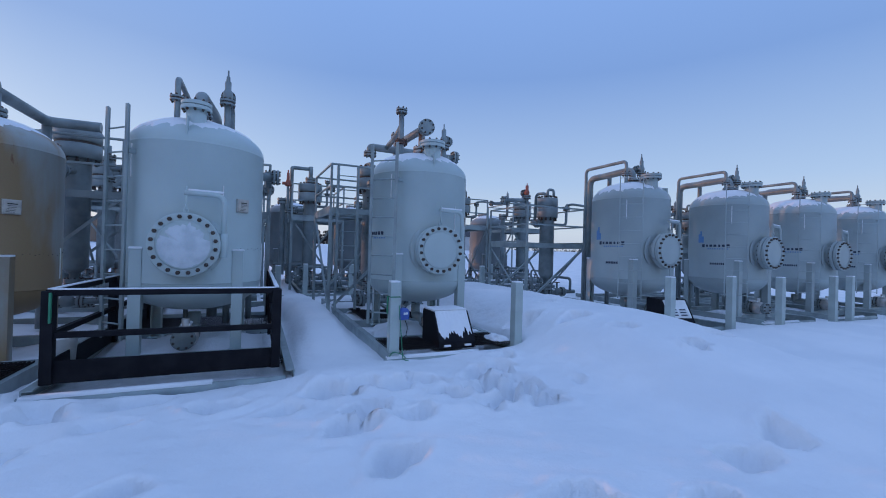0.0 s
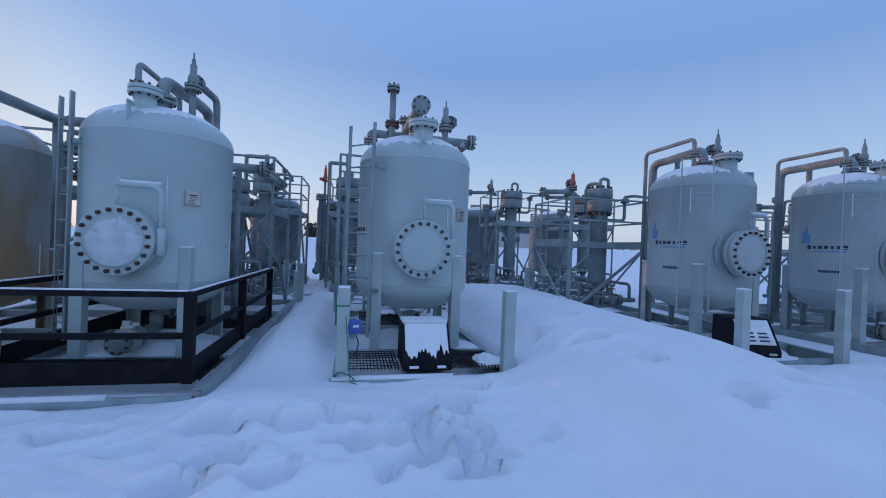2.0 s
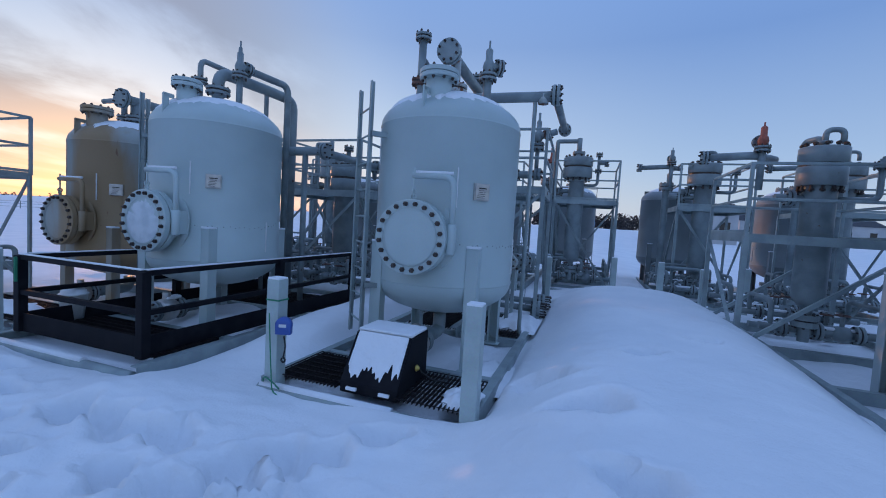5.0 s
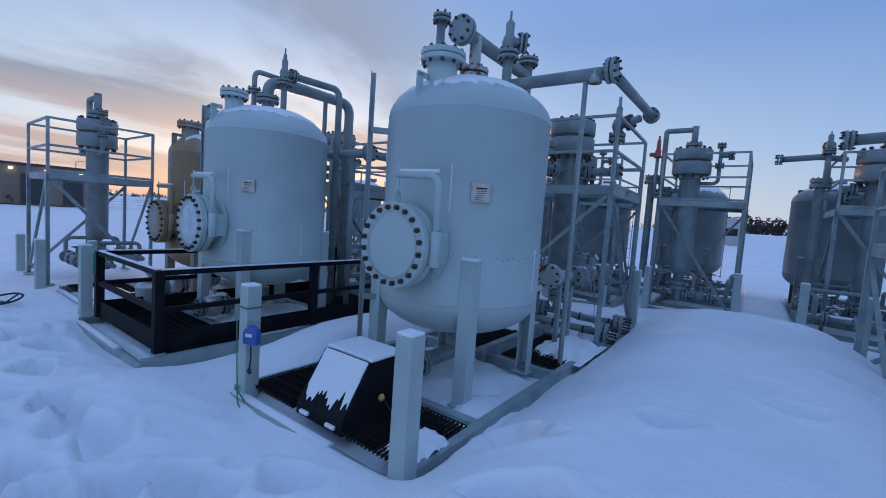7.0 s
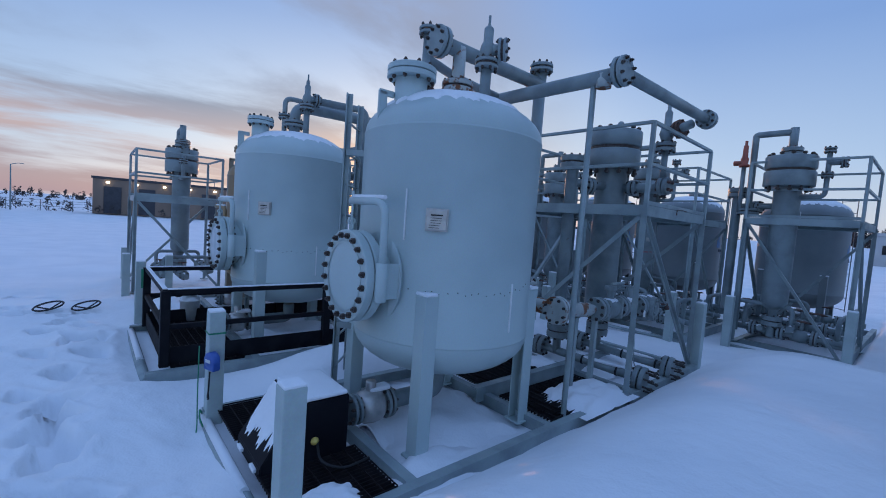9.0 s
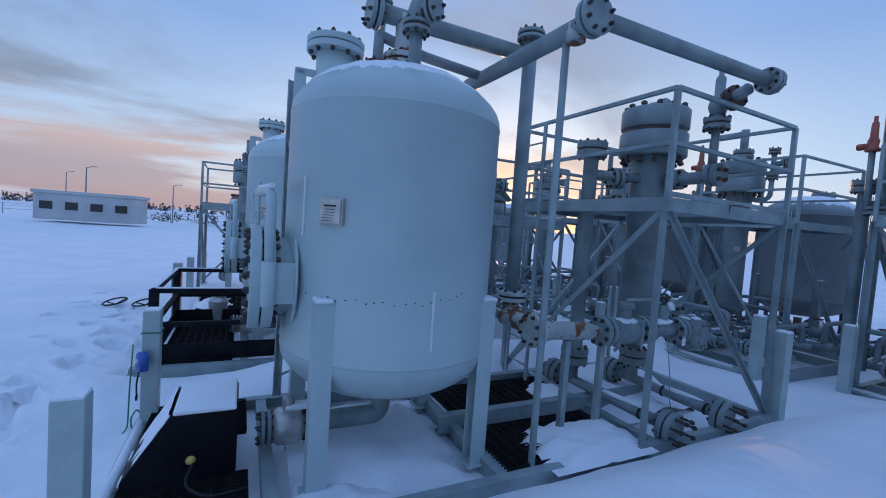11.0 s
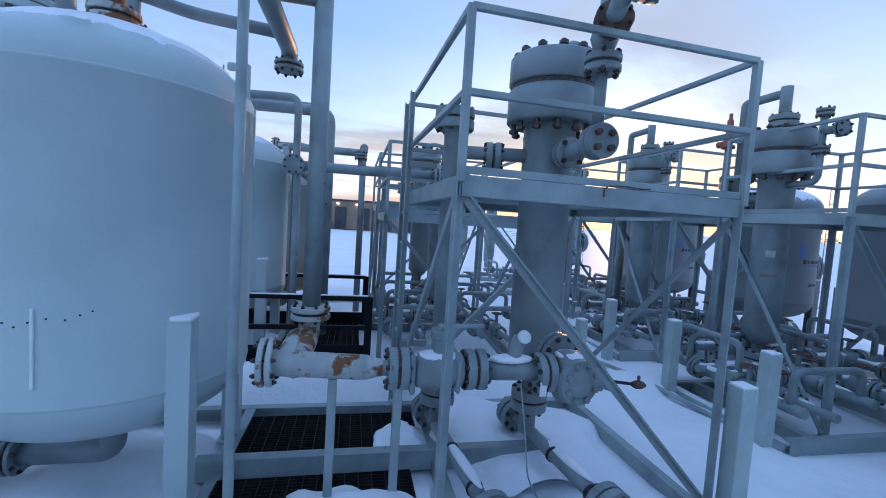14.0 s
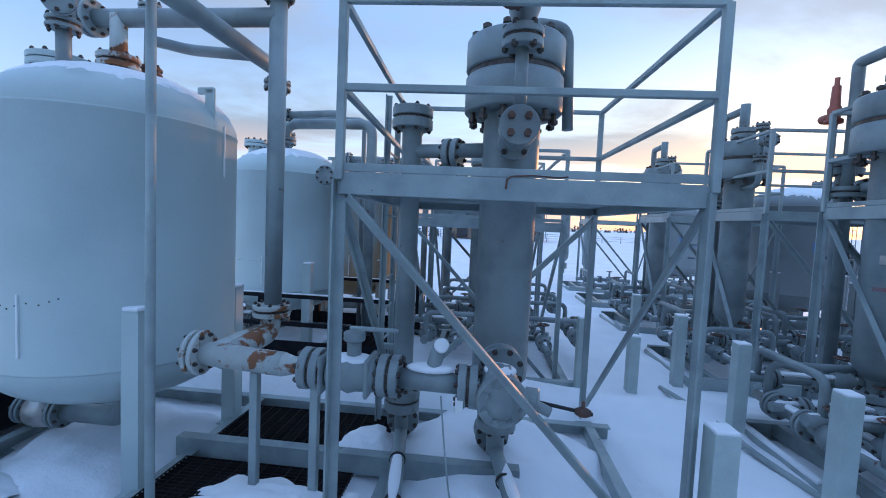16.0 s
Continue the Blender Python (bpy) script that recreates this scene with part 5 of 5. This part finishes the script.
VR = valve_run("tangle of small grey pipes, flanges and handwheels dusted with snow")
VR.location = (-0.85, 9.9, 0.05)
for x, y in ((-3.4, 9.9), (-0.85, 11.3), (-3.4, 11.3), (8.05, 10.2), (8.05, 12.2), (11.8, 10.2), (14.9, 10.2), (2.05, 13.9), (2.05, 15.6), (4.35, 14.95), (4.35, 16.6), (7.2, 14.3), (7.2, 16.2), (10.3, 14.4), (10.3, 16.3), (-0.95, 14.0), (-0.95, 15.7), (-3.95, 14.0), (-3.95, 15.7), (-6.0, 6.0)):
    copy_thing(VR, pose(x, y, 0.05))
for x, y in ((2.1, 14.6), (4.4, 15.6), (-0.9, 14.7), (-3.95, 14.7), (1.5, 16.3), (-1.3, 16.5), (-6.9, 14.6), (-0.9, 10.4), (7.3, 15.2), (10.3, 15.3), (-6.9, 16.6), (-3.9, 16.9)):
    copy_thing(VR, pose(x, y, 0.16, 0, 0, 90))


# ---- small things ----
t = thing("cable_reel", "blue plastic cable reel hung on a guard post", "cable reel", at=(1.88, 5.58, 0.63))
bm = bmesh.new()
lathe(bm, [(0, -0.04), (0.065, -0.04), (0.078, -0.028), (0.078, 0.028), (0.065, 0.04), (0, 0.04)], pose(0, 0, 0, 90, 0, 20), 28)
box(bm, (0, 0, -0.045), (0.15, 0.074, 0.09), 0.012, pose(0, 0, 0, 0, 0, 20))
part("casing", bm, blue_plastic, t)
bm = bmesh.new()
box(bm, (0, -0.043, 0.0), (0.07, 0.004, 0.03), 0.001, pose(0, 0, 0, 0, 0, 20))
part("badge", bm, white_plastic, t, "small white badge")
bm = bmesh.new()
tube(bm, [(0.02, -0.02, -0.1), (0.05, -0.03, -0.2), (0.03, -0.03, -0.3)], 0.007, 0.03, 8)
lathe(bm, [(0.015, -0.006), (0.028, -0.006), (0.028, 0.006), (0.015, 0.006), (0.015, -0.006)], pose(0.03, -0.03, -0.33, 90, 0, 0), 14)
part("hook", bm, gasket, t)
bm = bmesh.new()
tube(bm, [(-0.1, -0.09, 0.12), (-0.06, -0.1, -0.3), (-0.03, -0.1, -0.62), (0.05, -0.12, -0.64)], 0.006, 0.1, 6)
part("cord", bm, green_strap, t, "thin green cord")
for x, y, z in ((1.75, 5.63, 0.86),):
    bm = bmesh.new()
    box(bm, (0, 0, 0), (0.15, 0.15, 0.016), 0.003)
    s = mesh_object("strap", bm, green_strap)
    s.location = (x, y, z)
    tagged(s, "green strap wound round a guard post", "strap")
bm = bmesh.new()
box(bm, (0, 0, 0), (0.02, 0.03, 0.24), 0.006)
s = mesh_object("ribbon", bm, green_strap)
s.location = (1.665, 5.66, 0.74)
tagged(s, "green ribbon hanging on a guard post", "ribbon")
bm = bmesh.new()
box(bm, (0, 0, 0), (0.02, 0.05, 0.3), 0.006)
s = mesh_object("ribbon", bm, green_strap)
s.location = (-1.86, 5.345, 0.84)
tagged(s, "green ribbon tied to the black guard rail", "ribbon")

t = thing("bucket", "white plastic bucket full of snow on the grating", "bucket", at=(-2.0, 6.02, 0.08))
bm = bmesh.new()
lathe(bm, [(0, 0), (0.13, 0), (0.155, 0.34), (0.165, 0.345), (0.165, 0.36), (0.145, 0.36), (0.14, 0.3)], None, 28)
part("pail", bm, white_plastic, t)
bm = bmesh.new()
lathe(bm, [(0.15, 0.33), (0.14, 0.40), (0.08, 0.45), (0, 0.46)], None, 20)
part("snow_fill", bm, snow, t)

# handwheels lying out on the snow
for x, y, s in ((-3.70, 4.17, 0.2), (-3.58, 4.67, 0.2)):
    bm = bmesh.new()
    lathe(bm, [(s - 0.016, 0), (s, 0.016), (s + 0.016, 0), (s, -0.016), (s - 0.016, 0)], None, 28)
    for k in range(3):
        cyl(bm, (0, 0, -0.06), (s * math.cos(k * 2.094), s * math.sin(k * 2.094), 0), 0.012, 8)
    hw = mesh_object("handwheel", bm, gasket)
    hw.matrix_basis = pose(x, y, 0.12, 12, 8, 0)
    tagged(hw, "black valve handwheel lying on a stem in snow", "handwheel", "loose handwheels")

def snow_mound(x, y, z, sx, sy, h, seed):
    bm = bmesh.new()
    n = 26
    g = [[bm.verts.new((0, 0, 0)) for _ in range(n)] for _ in range(n)]
    for i in range(n):
        for j in range(n):
            u, v = 2 * i / (n - 1) - 1, 2 * j / (n - 1) - 1
            r = math.sqrt(u * u + v * v)
            k = max(0, 1 - r * (1 + 0.35 * noise.noise(Vector((u * 2.5, v * 2.5, seed)))))
            g[i][j].co = (u * sx, v * sy, h * min(1, k * 2.2) ** 0.6 * (0.8 + 0.3 * noise.noise(Vector((u * 3, v * 3, seed + 2)))) - 0.035)
    for i in range(n - 1):
        for j in range(n - 1):
            bm.faces.new([g[i][j], g[i + 1][j], g[i + 1][j + 1], g[i][j + 1]]).smooth = True
    ob = mesh_object("snow_mound", bm, snow)
    ob.location = (x, y, z)
    tagged(ob, "smooth mound of snow on the skid", "snow", "snow mounds on skids")


for k, a in enumerate(((3.55, 9.3, 0.13, 0.35, 0.6, 0.15), (2.5, 9.75, 0.13, 0.3, 0.25, 0.1), (2.75, 7.5, 0.0, 0.85, 0.75, 0.2), (2.3, 10.9, 0.0, 0.9, 1.0, 0.25), (-0.8, 7.3, 0.0, 0.9, 0.8, 0.2), (3.6, 6.9, 0.02, 0.3, 0.5, 0.12), (-3.3, 5.9, 0.1, 0.7, 0.35, 0.14), (8.0, 7.0, 0.0, 1.0, 1.2, 0.2), (3.60, 5.95, 0.12, 0.18, 0.26, 0.10))):
    snow_mound(*a, k * 3.1)


# ---- distance ----
def far_building(name, label, cx, cy, yaw, L, D, H, wall, roof, n_win, flat=True, z=0.0):
    t = thing(name, label, "building", at=(cx, cy, z))
    t.rotation_euler.z = radians(yaw)
    bm = bmesh.new()
    box(bm, (0, 0, H / 2), (L, D, H), 0.03)
    part("wall", bm, wall, t)
    bm = bmesh.new()
    if flat:
        box(bm, (0, 0, H + 0.15), (L + 0.3, D + 0.3, 0.3), 0.04)
    else:
        a = [bm.verts.new((sx * (L / 2 + 0.3), y, q)) for sx in (-1, 1) for y, q in ((-D / 2 - 0.3, H - 0.05), (0, H + D * 0.2), (D / 2 + 0.3, H - 0.05))]
        for f in ((0, 1, 4, 3), (1, 2, 5, 4), (0, 2, 1), (3, 4, 5), (0, 3, 5, 2)):
            bm.faces.new([a[i] for i in f])
    part("roof", bm, roof, t)
    for i in range(n_win):
        x = -L / 2 + L * (i + 0.5) / n_win
        for s in (-1, 1):
            bm = bmesh.new()
            box(bm, (x, s * (D / 2 + 0.02), H * 0.55), (min(1.2, L / n_win * 0.5), 0.06, H * 0.3), 0.01)
            part("window", bm, window_glass, t)
    return t


wb = far_building("plant_building", "long brown plant building with lights along the eaves", -68, 13, 84, 15, 12, 4.4, brown_wall, dark_roof, 0)
lamp_glow = bpy.data.materials.new("lamp_glow")
lamp_glow.use_nodes = True
lamp_glow.node_tree.nodes["Principled BSDF"].inputs["Emission Color"].default_value = (1, 0.85, 0.6, 1)
lamp_glow.node_tree.nodes["Principled BSDF"].inputs["Emission Strength"].default_value = 6
for k in range(5):
    bm = bmesh.new()
    box(bm, (-6 + k * 3.0, -6.2, 4.0), (0.35, 0.3, 0.2), 0.04)
    part("wall_lamp", bm, lamp_glow, wb, "lit lamp under the eaves")
for k in range(4):
    bm = bmesh.new()
    box(bm, (-5.5 + k * 3.6, -6.05, 1.8), (1.8, 0.12, 3.4), 0.03)
    part("bay_door", bm, dark_roof, wb)
far_building("site_trailer", "white site trailer with dark windows", -45, -6.6, 78, 8, 3, 2.4, pale_siding, pale_siding, 4, z=0.2)
far_building("storage_container", "pale storage container on the snow", -26.5, -11.3, 84, 6, 2.4, 1.75, pale_siding, pale_siding, 2)
far_building("shed", "orange-lit shed behind the container", -48, -25.5, 62, 7, 5, 3.3, sunlit_wall, dark_roof, 2)
far_building("shed", "grey gabled shed behind the vessels", 18, 70, 0, 9, 7, 4.2, pale_siding, dark_roof, 3, False, 1.1)
far_building("instrument_hut", "small grey instrument hut with a window", 3.0, 60, 8, 2.2, 2.2, 2.7, pale_siding, pale_siding, 1, True, 0.9)
far_building("shed", "long low grey shed far across the snow", 45, 110, 10, 26, 9, 4.0, pale_siding, dark_roof, 6, False, 2.0)
far_building("shed", "low grey shed beyond the back row", -30, 95, 5, 16, 8, 4.0, brown_wall, dark_roof, 4, True, 1.7)


def light_pole(x, y, h):
    bm = bmesh.new()
    lathe(bm, [(0, 0), (0.09, 0), (0.05, h), (0, h)], None, 10)
    tube(bm, [(0, 0, h - 0.05), (0.4, 0.6, h + 0.15), (0.7, 1.1, h + 0.1)], 0.035, 0.3, 8)
    ob = mesh_object("street_lamp", bm, pipe_paint)
    ob.location = (x, y, 0)
    tagged(ob, "thin grey lamp post far across the snow", "lamp", "far lamp posts")


for x, y, h in ((-48, -8, 5.5), (-60, -2, 5), (-90, 24, 7), (-70, -16, 6)):
    light_pole(x, y, h)


def fence(x0, y0, x1, y1, n):
    t = thing("fence", "low wire fence across the snow field", "fence", at=(x0, y0, 0))
    d = Vector((x1 - x0, y1 - y0, 0))
    for i in range(n + 1):
        p = d * (i / n)
        bm = bmesh.new()
        cyl(bm, p + Vector((0, 0, -0.3)), p + Vector((0, 0, 1.3)), 0.05, 8)
        part("post", bm, pipe_paint, t)
    for z in (0.5, 0.9, 1.2):
        bm = bmesh.new()
        cyl(bm, Vector((0, 0, z)), d + Vector((0, 0, z)), 0.02, 5)
        part("wire", bm, pipe_paint, t)


fence(-66, -30, -66, 60, 30)


def bush_line(label, points, h, seed, name="tree_line", base=0.0):
    """Far woods: one stuff mesh of many small uneven clumps on thin stems."""
    rng = random.Random(seed)
    verts, faces = [], []
    for x, y, n, spread in points:
        for _ in range(n):
            px, py = x + rng.gauss(0, spread), y + rng.gauss(0, spread)
            top = h * rng.uniform(0.45, 1.1)
            for _ in range(30):
                z = top * rng.uniform(0.05, 1) ** 0.8
                w = 0.35 * h * (1.1 - z / (top + 0.1)) + 0.1
                c = Vector((px + rng.gauss(0, w * 0.5), py + rng.gauss(0, w * 0.5), z + base))
                k = len(verts)
                s = rng.uniform(0.08, 0.2) * h * 0.4
                for _ in range(4):
                    verts.append(c + Vector((rng.gauss(0, s), rng.gauss(0, s), rng.gauss(0, s * 0.9))))
                faces += [(k, k + 1, k + 2), (k, k + 2, k + 3), (k, k + 1, k + 3), (k + 1, k + 2, k + 3)]
    me = bpy.data.meshes.new(name)
    me.from_pydata([tuple(v) for v in verts], [], faces)
    me.materials.append(far_foliage)
    tagged(new(name, me), label, "trees", kind="stuff")


bush_line("bare brown wood on the rise beyond the plant", [(-14 + i * 6, 168 + 4 * math.sin(i * 2.1), 26, 3.5) for i in range(12)], 5.2, 3, base=3.2)
bush_line("low dark shrubs along the far edge of the field", [(-64 + 2 * math.sin(i * 1.3), -12 + i * 3.1, 5, 1.6) for i in range(10)], 1.5, 9)
bush_line("dark line of far trees along the horizon", [(-260 + 6 * math.sin(i), -150 + i * 11, 12, 7) for i in range(46)], 4.2, 4)
bush_line("dark line of far trees beyond the plant", [(-230 + i * 14, 330 + 9 * math.sin(i * 1.7), 12, 8) for i in range(50)], 4.2, 6, base=3.2)


# ---- cables lying on the snow and lettering ----
def cable(pts, r, label, mat=gasket):
    bm = bmesh.new()
    tube(bm, pts, r, 0.25, 8)
    tagged(mesh_object("cable", bm, mat), label, "cable", "cables on the snow")


cable([(0.1, 13.3, 0.0), (0.57, 13.33, 0.05), (1.3, 13.45, 0.06), (1.93, 13.48, 0.05), (2.5, 13.6, 0.05), (2.9, 13.68, 0.02)], 0.03, "dark hose lying on the snow along a skid", steel_paint)
cable([(3.43, 10.5, 1.0), (3.47, 10.55, 0.6), (3.46, 10.6, 0.25), (3.55, 10.75, 0.05)], 0.006, "thin grey cable hanging from a gauge", steel_paint)
cable([(3.08, 6.1, 0.25), (3.25, 6.05, 0.18), (3.35, 6.2, 0.13), (3.3, 6.45, 0.12)], 0.01, "grey cord hanging from a black box")
cable([(1.68, 5.55, 0.05), (1.72, 5.52, 0.12), (1.85, 5.5, 0.08), (1.9, 5.52, 0.02)], 0.007, "thin green cord at the foot of a post", green_strap)


def lettering(text, m, size, mat, name, label):
    cu = bpy.data.curves.new(name, "FONT")
    cu.body, cu.size, cu.extrude, cu.align_x = text, size, 0.001, "CENTER"
    me = bpy.data.meshes.new_from_object(new("text_source", cu).evaluated_get(bpy.context.evaluated_depsgraph_get()))
    bpy.data.objects.remove(bpy.data.objects["text_source"])
    me.materials.clear()
    me.materials.append(mat)
    ob = new(name, me)
    ob.matrix_basis = m
    return tagged(ob, label, "lettering")


lettering("3000 PSI", pose(1.55 + 0.155, 14.8 - 0.155, 1.69, 90, 0, 45), 0.055, red_ink, "stencil", "red stencilled pressure rating on a column")
bm = bmesh.new()
box(bm, (0, 0, 0), (0.11, 0.008, 0.09), 0.002)
ob = mesh_object("paper_label", bm, plate_metal)
ob.matrix_basis = pose(1.55 + 0.155, 14.8 - 0.155, 2.0, 0, 0, 45)
tagged(ob, "pale weathered label stuck on a column", "label")
for k in range(5):
    bm = bmesh.new()
    box(bm, (0, -R - 0.002, 1.80), (0.06, 0.006, 0.058), 0.002, Matrix.Rotation(radians(-86 + k * 5.6), 4, "Z"))
    part("letter_bar", bm, dark_blue_ink, tank_2)
for k in range(6):
    bm = bmesh.new()
    box(bm, (0, -R - 0.002, 1.72), (0.03, 0.006, 0.03), 0.001, Matrix.Rotation(radians(-80 + k * 4), 4, "Z"))
    part("letter_bar", bm, blue_ink, tank_2)
